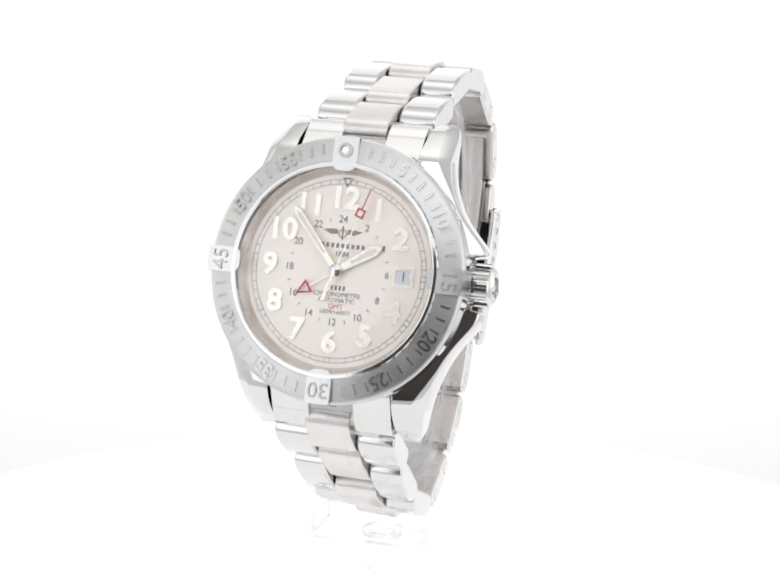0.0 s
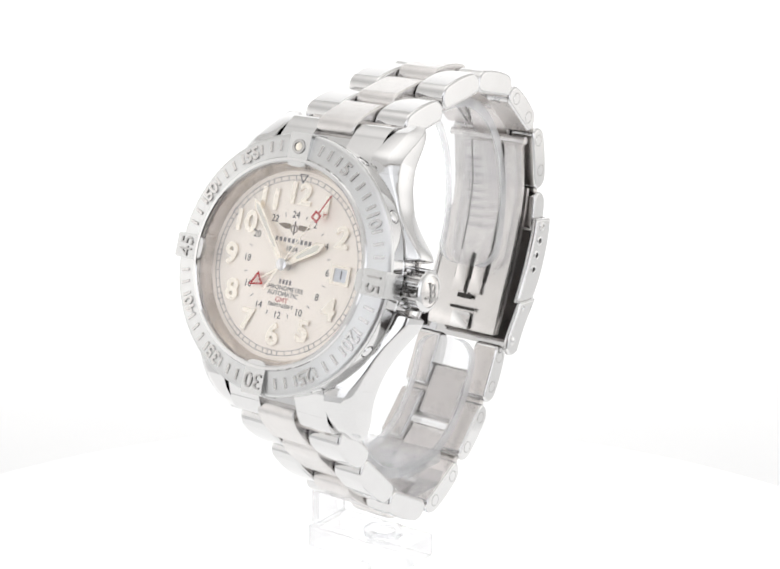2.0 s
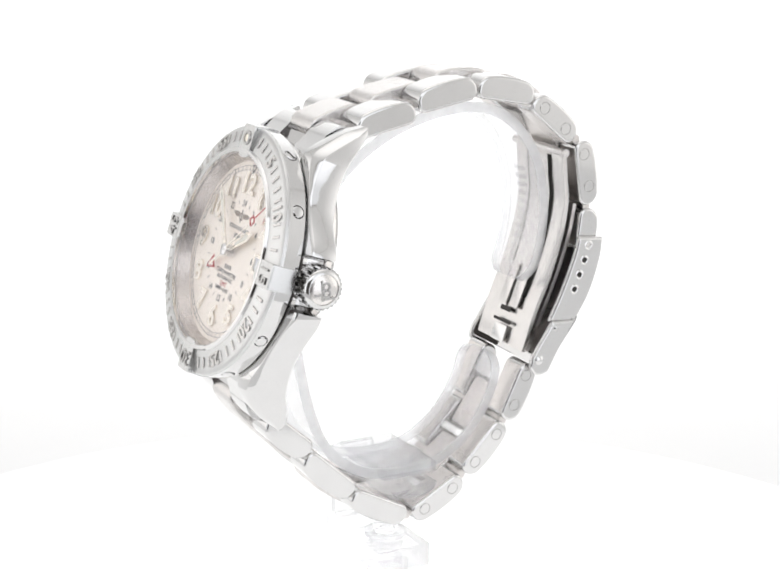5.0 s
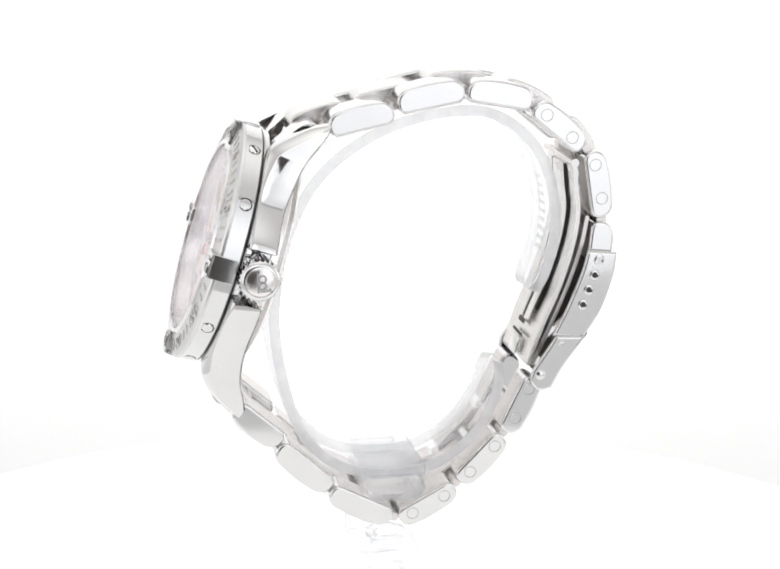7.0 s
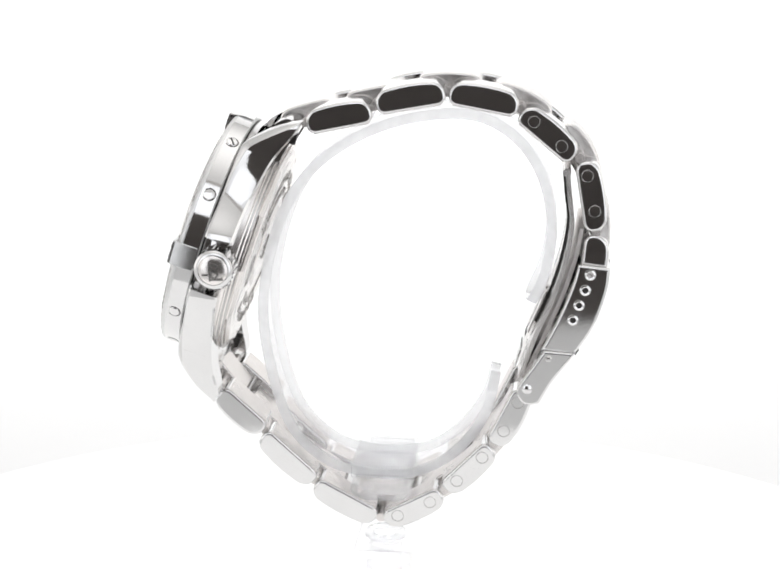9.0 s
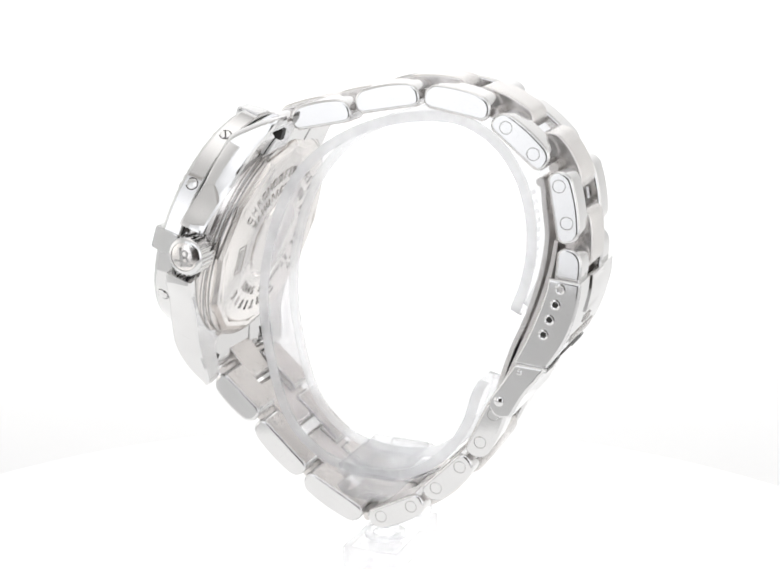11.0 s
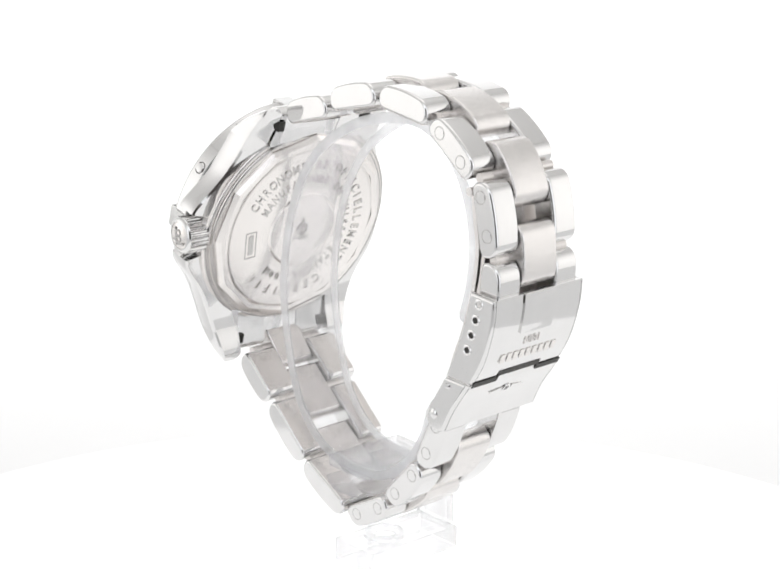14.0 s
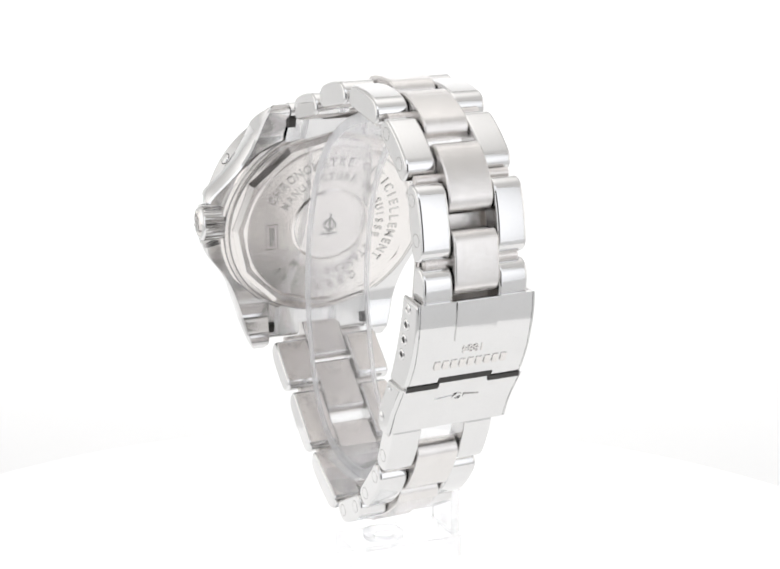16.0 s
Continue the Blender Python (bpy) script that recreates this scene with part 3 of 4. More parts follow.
# ---- crown ----
def build_crown():
    n = 26
    prof = []
    for i in range(n * 4):
        a = 2 * math.pi * i / (n * 4)
        r = 3.3 if i % 4 in (1, 2) else 2.98
        prof.append((r * math.cos(a), r * math.sin(a)))
    bm = prism(prof, 19.4, 22.9, "x")
    crown = part("crown", bm, POLISHED, watch, "fluted screw-down crown", CASE @ at(0, 0.3, -7.5), sharp=30)
    cap = revolve([(0, 0.42), (0.8, 0.39), (1.5, 0.30), (2.1, 0.13), (2.55, -0.12), (2.65, -0.4), (0, -0.4)], 40, False)
    part("crown_cap", cap, BACK, crown, "domed crown cap", at(23.3, 0, 0) @ pose(0, 0, 0, 0, 90, 0))
    part("crown_shoulder", revolve([(2.4, 0.5), (2.7, 0.42), (3.05, 0.12), (3.12, -0.05), (2.4, -0.05)], 48), POLISHED, crown, "", at(22.9, 0, 0) @ pose(0, 0, 0, 0, 90, 0))
    mark = bmesh.new()
    for y in (-0.55, 0.55):
        merge(mark, flat_ring(0.38, 0.68, 0, 0.17, 24), Matrix.Translation((0.25, y, 0)))
    box(-0.6, -0.3, -1.6, 1.6, 0, 0.17, bm=mark)
    box(-1.7, -0.7, -0.75, -0.45, 0, 0.14, bm=mark)
    box(-0.2, 1.6, -1.5, -1.2, 0, 0.14, bm=mark)
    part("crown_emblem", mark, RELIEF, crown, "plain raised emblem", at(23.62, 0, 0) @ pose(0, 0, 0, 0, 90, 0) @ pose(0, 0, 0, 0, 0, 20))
    part("crown_tube", revolve([(0, 0), (2.4, 0), (2.4, 2.6), (0, 2.6)], 24, False), GAP_SHADE, crown, "", at(17.6, 0, 0) @ pose(0, 0, 0, 0, 90, 0))


build_crown()


# ---- case back ----
def ring_words(text, radius, size, start, sweep, parent, z):
    """Letters on a circle, read clockwise by one who looks at the back."""
    n = len(text)
    for i, c in enumerate(text):
        if c == " ":
            continue
        a = start + sweep * i / (n - 1)
        x, y = -radius * math.sin(radians(a)), radius * math.cos(radians(a))
        lettering(c, size, 0.2, "back_letter", EMBOSS, parent, at(x, y, z, 0, 0, a) @ pose(0, 0, 0, 0, 180, 0), width=0.8, edge=0.03)


def build_back():
    back = part("case_back", revolve([(0, -11.0), (17.2, -11.0), (17.9, -10.8), (18.5, -10.75), (18.7, -10.3), (19.3, -10.25), (19.5, -9.8), (19.9, -9.7), (20.1, -8.6), (0, -8.6)], 96, False),
                BACK, watch, "steel screw-down case back", CASE, sharp=22)
    gon = bmesh.new()
    rings = [[gon.verts.new((r * math.cos(2 * math.pi * i / 12), r * math.sin(2 * math.pi * i / 12), z)) for i in range(12)]
             for r, z in ((18.2, -10.6), (18.2, -11.1), (17.3, -11.55), (16.4, -11.57), (16.4, -10.6))]
    for p, q in zip(rings, rings[1:]):
        for i in range(12):
            gon.faces.new((p[i], p[(i + 1) % 12], q[(i + 1) % 12], q[i]))
    part("back_polygon", gon, BACK, back, "twelve-sided polished rim", sharp=12)
    for r, z in ((19.35, -10.28), (18.55, -10.78)):
        part("back_groove", flat_ring(r - 0.1, r + 0.1, z, z + 0.3, 96), RELIEF, back, "turned groove")
    part("back_disc", revolve([(0, -11.72), (15.4, -11.72), (16.2, -11.5), (16.35, -11.3), (0, -11.3)], 96, False), BACK, back, "satin back plate")
    part("back_medallion", revolve([(0, -11.84), (6.4, -11.82), (6.9, -11.95), (7.3, -11.74), (7.3, -11.6), (0, -11.6)], 64, False), BACK, back, "round medallion")
    ring_words("CHRONOMETRE OFFICIELLEMENT", 12.6, 2.5, -63, 190, back, -11.76)
    ring_words("CERTIFIE", 12.6, 2.5, 153, 74, back, -11.76)
    ring_words("MANUFACTURE EN SUISSE ETANCHE 500M", 9.75, 2.15, -63, 282, back, -11.76)
    bm = bmesh.new()
    merge(bm, flat_ring(0.8, 1.2, -0.1, 0.1, 32))
    box(-0.18, 0.18, -2.2, 2.2, -0.1, 0.1, bm=bm)
    box(-1.6, 1.6, -1.9, -1.55, -0.1, 0.1, bm=bm)
    part("back_emblem", bm, RELIEF, back, "plain raised emblem", at(0, 0, -11.9))
    bm = bmesh.new()
    for x0, x1, y0, y1 in ((-2.6, 2.6, 1.0, 1.15), (-2.6, 2.6, -1.15, -1.0), (-2.6, -2.45, -1, 1), (2.45, 2.6, -1, 1), (-1.9, 1.9, -0.5, 0.5)):
        box(x0, x1, y0, y1, -0.06, 0.06, bm=bm)
    part("reference_bar", bm, RELIEF, back, "framed plain bar on the back", at(10.9, -1.6, -11.76, 0, 0, 84))


build_back()


# ---- bracelet ----
# rows of outer links: ends (y, z) in the side view, inner and outer half widths, pins at these places
LINKS = [
    ((-11.6, 30.3), (-1.1, 32.6), 10.00, ()),
    ((-0.5, 33.7), (10.5, 35.8), 9.60, ()),
    ((11.1, 35.7), (22.1, 33.8), 9.15, ()),
    ((22.6, 32.9), (31.2, 25.9), 8.70, ((24.6, 31.45), (29.1, 27.65))),
    ((33.0, 25.2), (35.1, 13.9), 8.65, ((33.35, 22.95), (34.75, 17.25))),
    ((35.2, 13.2), (34.6, 5.6), 8.60, ()),
    ((24.4, -13.9), (19.9, -23.6), 8.70, ((23.5, -15.8), (21.3, -20.95))),
    ((19.4, -24.2), (11.8, -32.2), 8.70, ((17.8, -25.9), (13.6, -30.35))),
    ((11.2, -33.2), (1.4, -38.5), 8.70, ((9.1, -34.5), (3.6, -37.3))),
    ((-0.2, -38.0), (-10.8, -32.4), 8.95, ()),
    ((-10.9, -31.5), (-19.7, -23.5), 9.35, ()),
    ((-19.4, -22.4), (-26.8, -15.8), 10.05, ()),
]
THICK = 3.55
CENTRE_HALF = 3.65


def link_profile(length, thick, bow):
    """Side outline: flat inside, a gentle arc outside, all four corners well rounded."""
    h, t = length / 2, thick / 2
    def edge(rx, rz, steps=7):
        ends = [h - rx * (1 - math.cos(math.pi / 2 * k / steps)) for k in range(steps + 1)]
        ys = ends + [(h - rx) * (1 - k / 4) for k in range(1, 4)]
        ys = ys + [0.0] + [-y for y in reversed(ys)]
        return [(y, rz * (1 - math.sqrt(max(0.0, 1 - (1 - min(1.0, (h - abs(y)) / rx)) ** 2)))) for y in ys]
    top = [(y, t + bow * (1 - (y / h) ** 2) - d) for y, d in edge(1.9, 1.7)]
    low = [(y, -t + d) for y, d in edge(1.5, 1.3)]
    return top + low[::-1]


def place_link(a, b, offset=0.0):
    a, b = Vector(a), Vector(b)
    d = b - a
    c = (a + b) / 2 + Vector((-d.y, d.x)).normalized() * offset
    return c, math.degrees(math.atan2(d.y, d.x)), d.length


def build_bracelet():
    for a, b, half, pins in LINKS:
        c, ang, length = place_link(a, b)
        w = half - CENTRE_HALF - 0.15
        prof = link_profile(length, THICK, 0.62)
        me = None
        for s in (1, -1):
            m = SIDE @ at(s * (CENTRE_HALF + 0.15 + w / 2), c.x, c.y, ang)
            if me is None:
                ob = part("outer_link", pillow(prof, -w / 2, w / 2, 0.52), POLISHED, watch, "polished steel outer link", m, sharp=60)
                me = ob.data
            else:
                ob = mesh_part("outer_link", me, POLISHED, watch, "polished steel outer link", m, 60, True)
            for p in pins:
                q = Vector(p) - c
                r = radians(-ang)
                u, v = q.x * math.cos(r) - q.y * math.sin(r), q.x * math.sin(r) + q.y * math.cos(r)
                turn = pose(0, 0, 0, 0, 90 * s, 0)
                part("pin_groove", flat_ring(0.96, 1.08, -0.3, 0.02, 28), RELIEF, ob, "", at(s * w / 2, u, v) @ turn)
                part("pin", revolve([(0, -0.3), (0.95, -0.3), (0.95, 0.0), (0.9, 0.04), (0, 0.04)], 28, False), POLISHED, ob, "", at(s * w / 2, u, v) @ turn)
            part("link_inner_face", box(-w / 2 + 0.35, w / 2 - 0.35, -length / 2 + 0.9, length / 2 - 0.9, -THICK / 2 - 0.03, -THICK / 2 + 0.2, 0.02, segs=1), INNER, ob, "brushed inner face")
    # centre links bridge each two rows
    case_end = [((-20.0, 27.3), (-12.3, 30.2)), ((-27.2, -15.0), (-31.0, -8.0))]
    rows = [case_end[0]] + [(a, b) for a, b, _, _ in LINKS[:6]] + [None] + [(a, b) for a, b, _, _ in LINKS[6:]] + [case_end[1]]
    for p, q in zip(rows, rows[1:]):
        if p is None or q is None:
            continue
        ma, mb = (Vector(p[0]) + Vector(p[1])) / 2, (Vector(q[0]) + Vector(q[1])) / 2
        d1, d2 = (Vector(p[1]) - Vector(p[0])).normalized(), (Vector(q[1]) - Vector(q[0])).normalized()
        bend = math.acos(max(-1, min(1, d1.dot(d2))))
        joint = (Vector(p[1]) + Vector(q[0])) / 2
        d = (d1 + d2).normalized()
        n = Vector((-d.y, d.x))
        length = min(10.9, (mb - ma).length - 0.35)
        sink = 0.5 * length / 2 * math.tan(bend / 2)
        c = joint + n * (0.68 - sink)
        prof = link_profile(length, THICK - 0.2, 0.15 + sink * 0.9)
        m = SIDE @ at(0, c.x, c.y, math.degrees(math.atan2(d.y, d.x)))
        ob = part("centre_link", pillow(prof, -CENTRE_HALF, CENTRE_HALF, 0.34, 3), SATIN, watch, "brushed steel centre link", m, sharp=60)
        part("link_inner_face", box(-CENTRE_HALF + 0.3, CENTRE_HALF - 0.3, -length / 2 + 0.9, length / 2 - 0.9, -THICK / 2 + 0.07, -THICK / 2 + 0.3, 0.02, segs=1), INNER, ob, "brushed inner face")
    # joint bars between the rows
    for p, q in zip(rows, rows[1:]):
        if p is None or q is None:
            continue
        j = (Vector(p[1]) + Vector(q[0])) / 2
        half = 7.6
        part("joint_bar", revolve([(0, -half), (0.75, -half), (0.75, half), (0, half)], 16, False), INNER, watch, "steel bar between links", SIDE @ at(0, j.x, j.y) @ pose(0, 0, 0, 0, 90, 0))
    # end links between the lugs
    for e in (1, -1):
        bm = bmesh.new()
        top = -7.6 if e > 0 else -7.0
        for s in (1, -1):
            x0, x1 = sorted((s * 3.7, s * 9.72))
            pts = rounded([(e * 16.6, top - 3.0), (e * 23.6, top - 4.8), (e * 24.4, top - 2.7), (e * 23.0, top - 0.95), (e * 20.4, top + 0.55), (e * 18.6, top + 1.75), (e * 16.6, top + 2.5)], [0.2, 0.8, 0.9, 1.3, 1.4, 0.8, 0.2], 6)
            merge(bm, prism(pts, x0, x1, "x", bevel=0.2))
        pts = [(e * 16.6, top - 2.9), (e * 21.2, top - 4.0), (e * 21.2, top - 0.5), (e * 16.6, top + 1.0)]
        merge(bm, prism(pts, -3.75, 3.75, "x"))
        end = part("end_link", bm, POLISHED, watch, "curved steel end link", CASE, sharp=30)
        for s in (1, -1):
            x0, x1 = sorted((s * 8.7, s * 10.0))
            y0, y1 = sorted((e * 20.4, e * 22.2))
            # a near-black box paints the notch's shade
            part("bar_notch", box(x0, x1, y0, y1, top - 4.75, top - 3.2), GAP_SHADE, end, "spring bar notch, its shade painted dark")


build_bracelet()


# ---- folding clasp ----
def build_clasp():
    outer = smooth_path([(37.6, 8.1), (37.35, 4.9), (36.3, 0.8), (34.9, -2.7), (32.5, -6.6)], 4)
    inner = smooth_path([(32.5, 8.6), (31.6, 4.8), (29.4, -1.1), (27.0, -6.1)], 4)
    HW = 9.88
    cover = part("clasp_cover", strip(outer, 0.75, -HW + 0.48, HW - 0.48, 0, -1), POLISHED, watch, "polished steel clasp cover", SIDE, sharp=30)
    for s in (1, -1):
        x0, x1 = sorted((s * (HW - 1.15), s * (HW + 0.02)))
        bm = pillow(outer + inner[::-1], x0, x1, 0.5)
        part("clasp_side", bm, POLISHED, cover, "polished side of the clasp", sharp=60)
        for k, (y, z) in enumerate(((34.45, 7.0), (33.75, 4.4), (32.85, 1.85), (31.95, -0.7))):
            turn = at(s * (HW + 0.03), y, z) @ pose(0, 0, 0, 0, 90 * s, 0)
            part("hole_rim", revolve([(0.5, -0.2), (0.5, 0.08), (0.66, 0.17), (0.86, 0.1), (0.95, -0.05), (0.95, -0.2)], 28), POLISHED, cover, "raised rim of a hole", turn)
            # dark discs paint the depth of the open holes
            part("adjusting_hole", revolve([(0, -0.2), (0.48, -0.2), (0.48, 0.02), (0, 0.02)], 20, False), SATIN if k == 0 else GAP_SHADE, cover, "" if k == 0 else "adjusting hole, its shade painted dark", turn)
    # a broad low panel in the middle, the year and the bars of the maker's word, upside down
    mid = smooth_path([(37.84, 8.0), (37.62, 5.0), (36.87, 1.6)], 4)
    part("clasp_panel", strip(mid, 0.4, -3.4, 3.4, 0.16, -1), POLISHED, cover, "slightly raised middle panel")
    m = at(0, 36.17, 0.15) @ pose(0, 0, 0, -90 - 18, 0, 0)
    lettering("1884", 1.9, 0.2, "year", SATIN, cover, m, "embossed year")
    m = at(0, 35.18, -2.3) @ pose(0, 0, 0, -90 - 22, 0, 0)
    bar_row("maker_bar", 9, 12.5, 1.5, SATIN, cover, m @ at(0, 0, -0.02), "embossed bar in place of the maker's word", 0.3, 0.16)
    # dark strips laid on the cover paint the shadow gap above the flap
    gap_low, gap_high = [(33.05, -5.85), (32.5, -6.75)], [(33.6, -4.85), (33.1, -5.75)]
    for pts, x0, x1 in ((gap_low, -9.6, -4.3), (gap_low, 4.3, 9.6), (gap_high, -4.3, 4.3), ([(33.6, -4.85), (32.6, -6.6)], -4.5, -4.2), ([(33.6, -4.85), (32.6, -6.6)], 4.2, 4.5)):
        part("cover_gap", strip(pts, 0.12, x0, x1, 0, 1), GAP_SHADE, cover, "dark strip painted as the shadow gap at the cover's end")
    # locking flap over the cover's end
    fo = smooth_path([(32.6, -6.3), (31.9, -7.4), (29.0, -11.4), (27.0, -15.2)], 4)
    fi = [(27.5, -6.0), (25.6, -9.0), (23.5, -12.2), (23.2, -14.0), (24.2, -15.4), (25.6, -15.6)]
    FW = 10.38
    flap = part("locking_flap", strip(fo, 0.75, -FW + 0.45, FW - 0.45, 0, -1), POLISHED, watch, "polished steel locking flap", SIDE, sharp=30)
    for s in (1, -1):
        x0, x1 = sorted((s * (FW - 1.1), s * (FW + 0.02)))
        part("flap_side", pillow(rounded(fo + fi[::-1], [0] * len(fo) + [0.3] * len(fi), 2), x0, x1, 0.45), POLISHED, flap, "polished side of the flap", sharp=60)
        for (y, z), r in (((28.25, -7.3), 0.55), ((24.95, -12.7), 0.85)):
            part("rivet", revolve([(0, -0.3), (r, -0.3), (r, 0.05), (r * 0.6, 0.3), (0, 0.34)], 24, False), POLISHED, flap, "", at(s * FW, y, z) @ pose(0, 0, 0, 0, 90 * s, 0))
    for s in (1, -1):
        wing = rounded([(s * 1.0, 0.45), (s * 1.0, -0.45), (s * 3.8, 0.0)], [0.1, 0.1, 0.05])
        part("flap_emblem", prism(wing if s > 0 else wing[::-1], 0, 0.14), POLISHED, flap, "plain embossed wing shape", at(0, 30.5, -9.34) @ pose(0, 0, 0, -90 - 35, 0, 0))
    part("flap_emblem", flat_ring(0.5, 0.85, 0, 0.16, 24), POLISHED, flap, "", at(0, 30.5, -9.34) @ pose(0, 0, 0, -90 - 35, 0, 0))
    # folded blades inside
    blade = smooth_path([(29.9, 23.0), (30.4, 18.5), (30.9, 14.2), (30.0, 8.0), (27.9, 1.0), (25.6, -4.6), (23.3, -11.9)], 4)
    main = part("fold_blade", strip(blade, 0.75, -7.2, 7.2, 0.15, 1), SATIN, watch, "brushed folding blade", SIDE)
    lip = [(y - 0.4, z) for y, z in blade[1:-5]]
    part("inner_blade", strip(lip, 0.5, -3.0, 3.0, 0.15, 1), SATIN, main, "narrow brushed inner blade")
    seat = [(y - 0.42, z) for y, z in blade[1:-5]]
    for x in (-3.25, 3.0):
        # slits are thin dark strips with their shade in the colour
        part("blade_slit", strip(seat, 0.45, x, x + 0.25, 0, 1), GAP_SHADE, main, "slit beside the inner blade, its shade painted dark")
    # the end of the blade: a slit between two fingers, a cross slot under them, and the tongue's slot
    def on_blade(z):
        for (y0, z0), (y1, z1) in zip(blade, blade[1:]):
            if z1 <= z <= z0:
                return (y0 + (y1 - y0) * (z - z0) / (z1 - z0) - 0.8, z)
    # slots are dark strips laid on the blade, shade painted in
    for z0, z1, x0, x1 in ((1.6, -5.6, -0.22, 0.22), (-5.5, -6.3, -1.5, 1.5), (-7.8, -8.3, -2.6, 2.6)):
        part("blade_slot", strip([on_blade(z0), on_blade((z0 + z1) / 2), on_blade(z1)], 0.12, x0, x1, 0, 1), GAP_SHADE, main, "slot in the blade, its shade painted dark")
    for x0, x1 in ((-3.0, -0.5), (0.5, 3.0)):
        part("blade_finger", strip([on_blade(z) for z in (2.0, -1.6, -5.2)], 0.35, x0, x1, 0.1, 1), SATIN, main, "brushed finger of the blade")
    part("blade_tongue", strip([on_blade(z) for z in (-8.7, -10.2, -11.6)], 0.3, -1.9, 1.9, 0.1, 1), POLISHED, main, "polished tongue of the blade")
    b3 = smooth_path([(33.2, 14.0), (32.4, 9.0), (30.5, 2.5), (27.6, -5.0), (24.6, -12.0)], 4)
    part("outer_blade", strip(b3, 0.7, -7.4, 7.4, 0.1, -1), INNER, watch, "brushed outer blade in the clasp", SIDE)
    part("hinge_bar", revolve([(0, -7.8), (0.7, -7.8), (0.7, 7.8), (0, 7.8)], 16, False), SATIN, watch, "steel hinge bar", SIDE @ at(0, 30.1, 23.2) @ pose(0, 0, 0, 0, 90, 0))


build_clasp()


# ---- the clear stand ----
STAND_MID = 0.6


def tapered_strip(points, thick, x0, x1, round_off=3.6):
    """A bent plate like strip(), with the corners of its two ends rounded off."""
    pts = [Vector(p) for p in points]
    run = [0.0]
    for p, q in zip(pts, pts[1:]):
        run.append(run[-1] + (q - p).length)
    fine = []
    for k in range(8):                       # close steps at the two ends
        fine += [round_off * (1 - math.cos(math.pi / 2 * k / 8)), run[-1] - round_off * (1 - math.cos(math.pi / 2 * k / 8))]
    stops = sorted(set(fine + [r for r in run if round_off < r < run[-1] - round_off]))
    bm = bmesh.new()
    rings = []
    for u in stops:
        i = max(k for k in range(len(run) - 1) if run[k] <= u + 1e-9)
        f = (u - run[i]) / (run[i + 1] - run[i])
        p, d = pts[i].lerp(pts[i + 1], f), (pts[i + 1] - pts[i]).normalized()
        q = p + Vector((-d.y, d.x)) * thick
        e = min(u, run[-1] - u)
        cut = round_off * (1 - math.sqrt(max(0.0, 1 - (1 - min(1.0, e / round_off)) ** 2)))
        a, b = (x0 + cut if x0 < 0 else x0 - cut), (x1 - cut if x1 > 0 else x1 + cut)
        rings.append([bm.verts.new(v) for v in ((a, p.x, p.y), (b, p.x, p.y), (b, q.x, q.y), (a, q.x, q.y))])
    for r, q in zip(rings, rings[1:]):
        for i in range(4):
            bm.faces.new((r[i], r[(i + 1) % 4], q[(i + 1) % 4], q[i]))
    bm.faces.new(rings[0])
    bm.faces.new(rings[-1][::-1])
    return bm


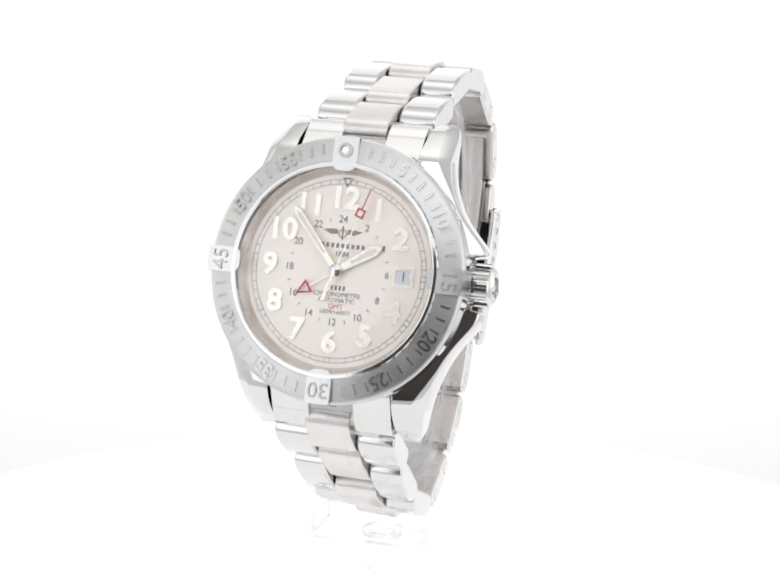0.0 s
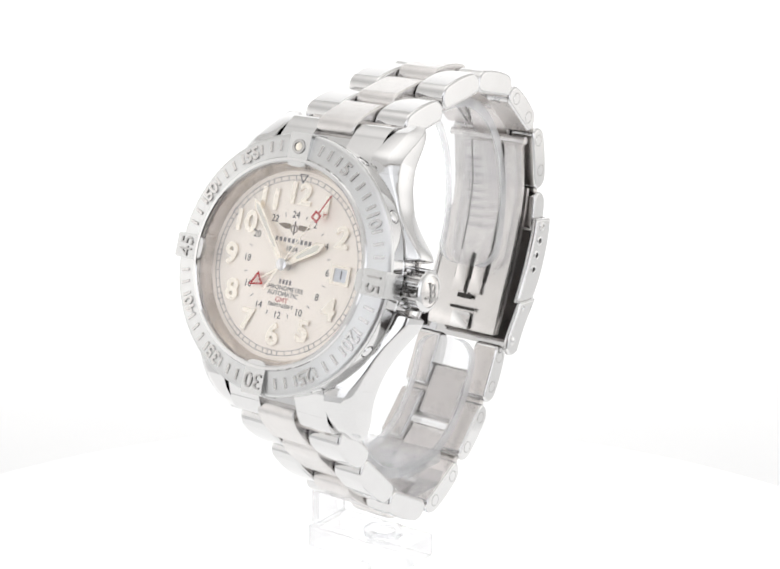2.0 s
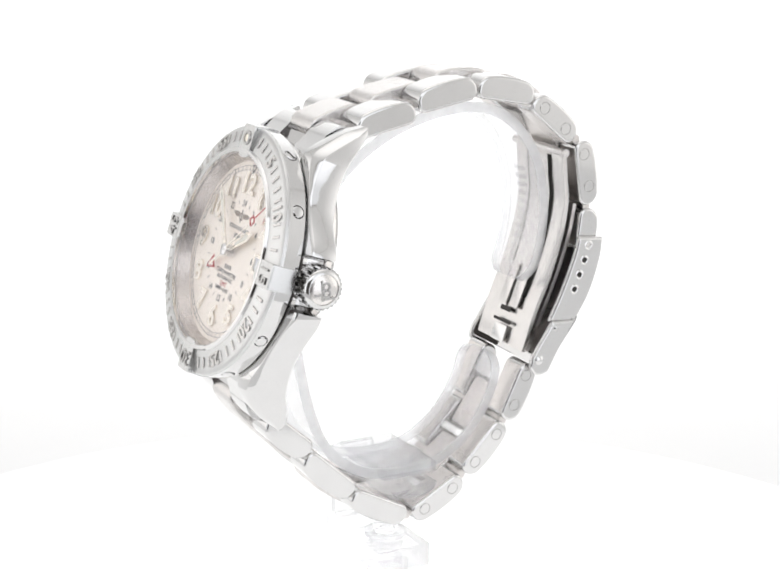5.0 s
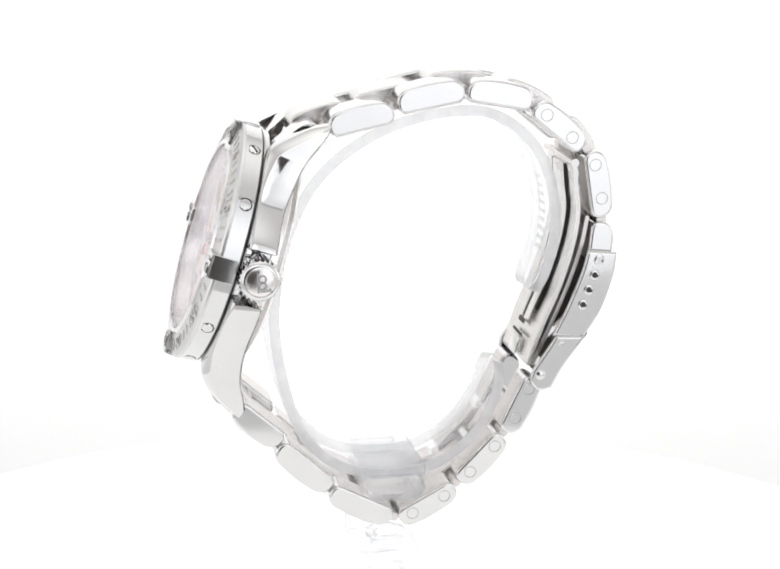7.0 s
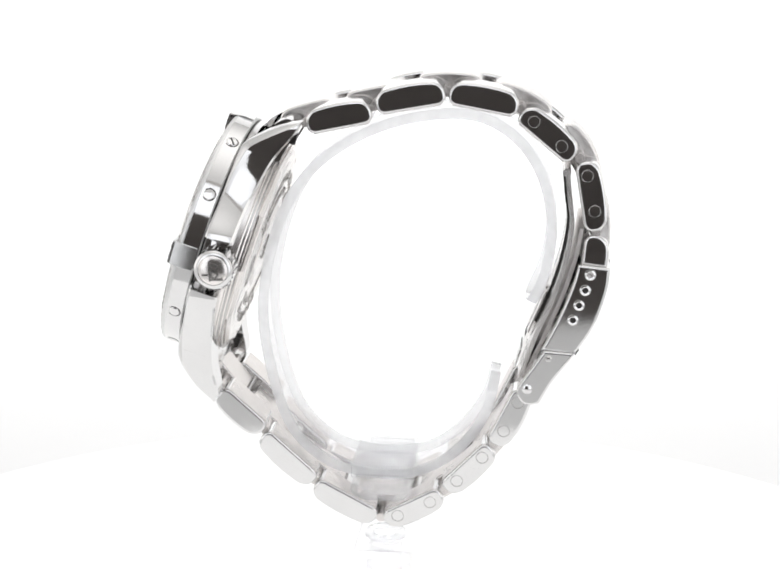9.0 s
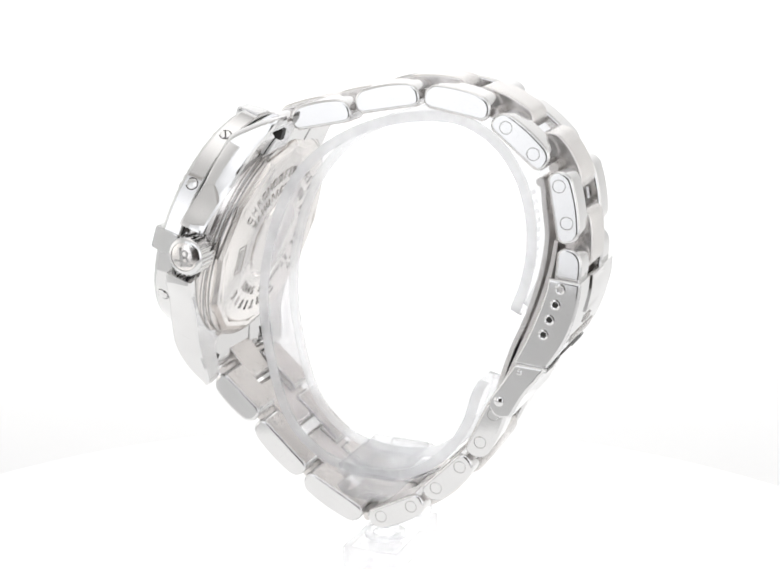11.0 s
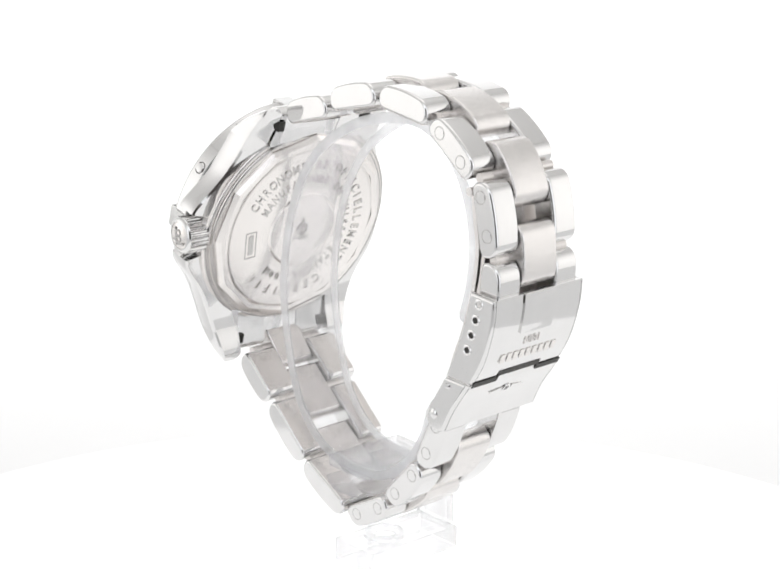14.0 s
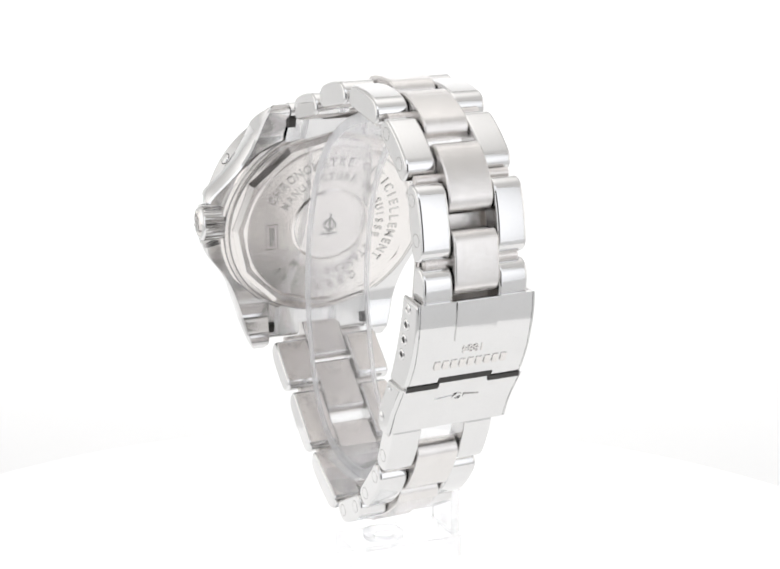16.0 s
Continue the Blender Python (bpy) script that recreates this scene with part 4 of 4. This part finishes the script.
def build_stand():
    stand = tagged(new("watch_stand"), "clear acrylic watch stand with an open cuff ring", "display stand")
    base = Vector((0, 0, TABLE_TOP))
    here = at(0, 0, -TABLE_TOP)
    ring = smooth_path([(25.7, -0.5), (27.8, 4.5), (28.9, 11.0), (28.4, 17.5), (26.1, 23.9), (21.6, 29.2), (15.0, 32.2), (6.0, 31.8), (-3.2, 28.8), (-11.4, 23.2),
                        (-16.9, 15.2), (-20.1, 4.0), (-20.4, -7.0), (-17.2, -20.5), (-12.2, -27.6), (-4.8, -31.2), (6.0, -31.2), (13.6, -27.0), (18.6, -20.0), (20.4, -13.0)], 4)
    half = 5.62
    cuff = part("cuff", tapered_strip(ring, 1.7, -half, half), ACRYLIC, stand, "clear open cuff ring", here @ at(STAND_MID, 0, 0), sharp=35)
    for s in (1, -1):
        x0, x1 = sorted((s * (half + 0.02), s * (half + 0.36)))
        part("cuff_edge", tapered_strip(ring, 1.7, x0, x1), CUT_EDGE, stand, "whitish sawn edge of the cuff", here @ at(STAND_MID, 0, 0), sharp=35)
    # the maker's word up the cuff's inside, as bars
    for k in range(9):
        (y0, z0), (y1, z1) = ring[5 + 2 * k // 2], ring[6 + 2 * k // 2]
        c = Vector(((y0 + y1) / 2, (z0 + z1) / 2))
        d = Vector((y1 - y0, z1 - z0)).normalized()
        n = Vector((-d.y, d.x))
        spot = c + n * 1.55
        turn = math.degrees(math.atan2(d.y, d.x))
        part("cuff_bar", box(-1.7, 1.7, -0.42, 0.42, -0.01, 0.01), ETCH, stand, "faint engraved bar on the cuff", here @ at(STAND_MID + 0.6, spot.x, spot.y, turn))
    block = rounded([(-4.6, -32.75), (5.9, -32.75), (5.9, -33.6), (4.2, -34.9), (-2.9, -34.9), (-4.6, -33.6)], [0.2, 0.2, 0.6, 1.2, 1.2, 0.6])
    part("cross_block", prism(block, -8.5, 8.3, "x", bevel=0.25), THICK_ACRYLIC, stand, "clear cross block under the cuff", here @ at(STAND_MID, 0, 0))
    top = rounded([(-4.6, -31.1), (5.9, -31.1), (5.9, -29.1), (-4.6, -29.1)], [0.2] * 4)
    part("clamp_block", prism(top, -8.0, 7.8, "x", bevel=0.25), THICK_ACRYLIC, stand, "clear clamp block in the cuff", here @ at(STAND_MID, 0, 0))
    part("riser", box(-13.2, -11.4, -3.4, 4.7, -44.95, -31.5, 0.25), FOOT_ACRYLIC, stand, "clear riser beside the bracelet", here)
    part("foot_bar", box(-13.2, 7.2, -4.4, 5.8, -49.3, -45.0, 0.35), FOOT_ACRYLIC, stand, "clear foot bar", here)
    part("post", revolve([(0, TABLE_TOP + 4.06), (3.2, TABLE_TOP + 4.06), (3.2, -49.36), (0, -49.36)], 40, False), FOOT_ACRYLIC, stand, "clear round post", here @ at(0, 0.7, 0))
    part("post_boss", revolve([(2.2, -44.94), (3.6, -44.94), (3.6, -44.2), (2.2, -44.2)], 40), FOOT_ACRYLIC, stand, "clear ring on the foot bar", here @ at(0, 0.7, 0))
    part("base_plate", revolve([(0, TABLE_TOP + 0.05), (14, TABLE_TOP + 0.05), (14.5, TABLE_TOP + 0.5), (14.5, TABLE_TOP + 3.5), (14, TABLE_TOP + 4), (0, TABLE_TOP + 4)], 64, False), THICK_ACRYLIC, stand, "clear round base plate", here @ at(0, 0.7, 0))
    return stand


stand = build_stand()


# ---- what moves ----
def motions():
    def spin(a):
        return Matrix.Rotation(radians(a), 4, "Z")
    walk(watch, [(t, spin(a) @ FRAME @ Matrix.Translation(WATCH_BASE)) for t, a in TURN])
    flat = Matrix.Rotation(radians(-18.0), 4, "Z")
    walk(stand, [(t, spin(a) @ flat @ Matrix.Translation((0, 0, TABLE_TOP * MM))) for t, a in TURN])
    walk(turntable, [(t, spin(a) @ Matrix.Translation((0, 0, TABLE_Z + 0.0032))) for t, a in TURN])
    walk(seconds_hand, [(t, CASE @ at(0, 0, DZ + 1.4, 0, 0, -(18.7 + 6.0 * t))) for t in (0, 2, 4, 6, 8, 10, 12, 14, 16)])


motions()
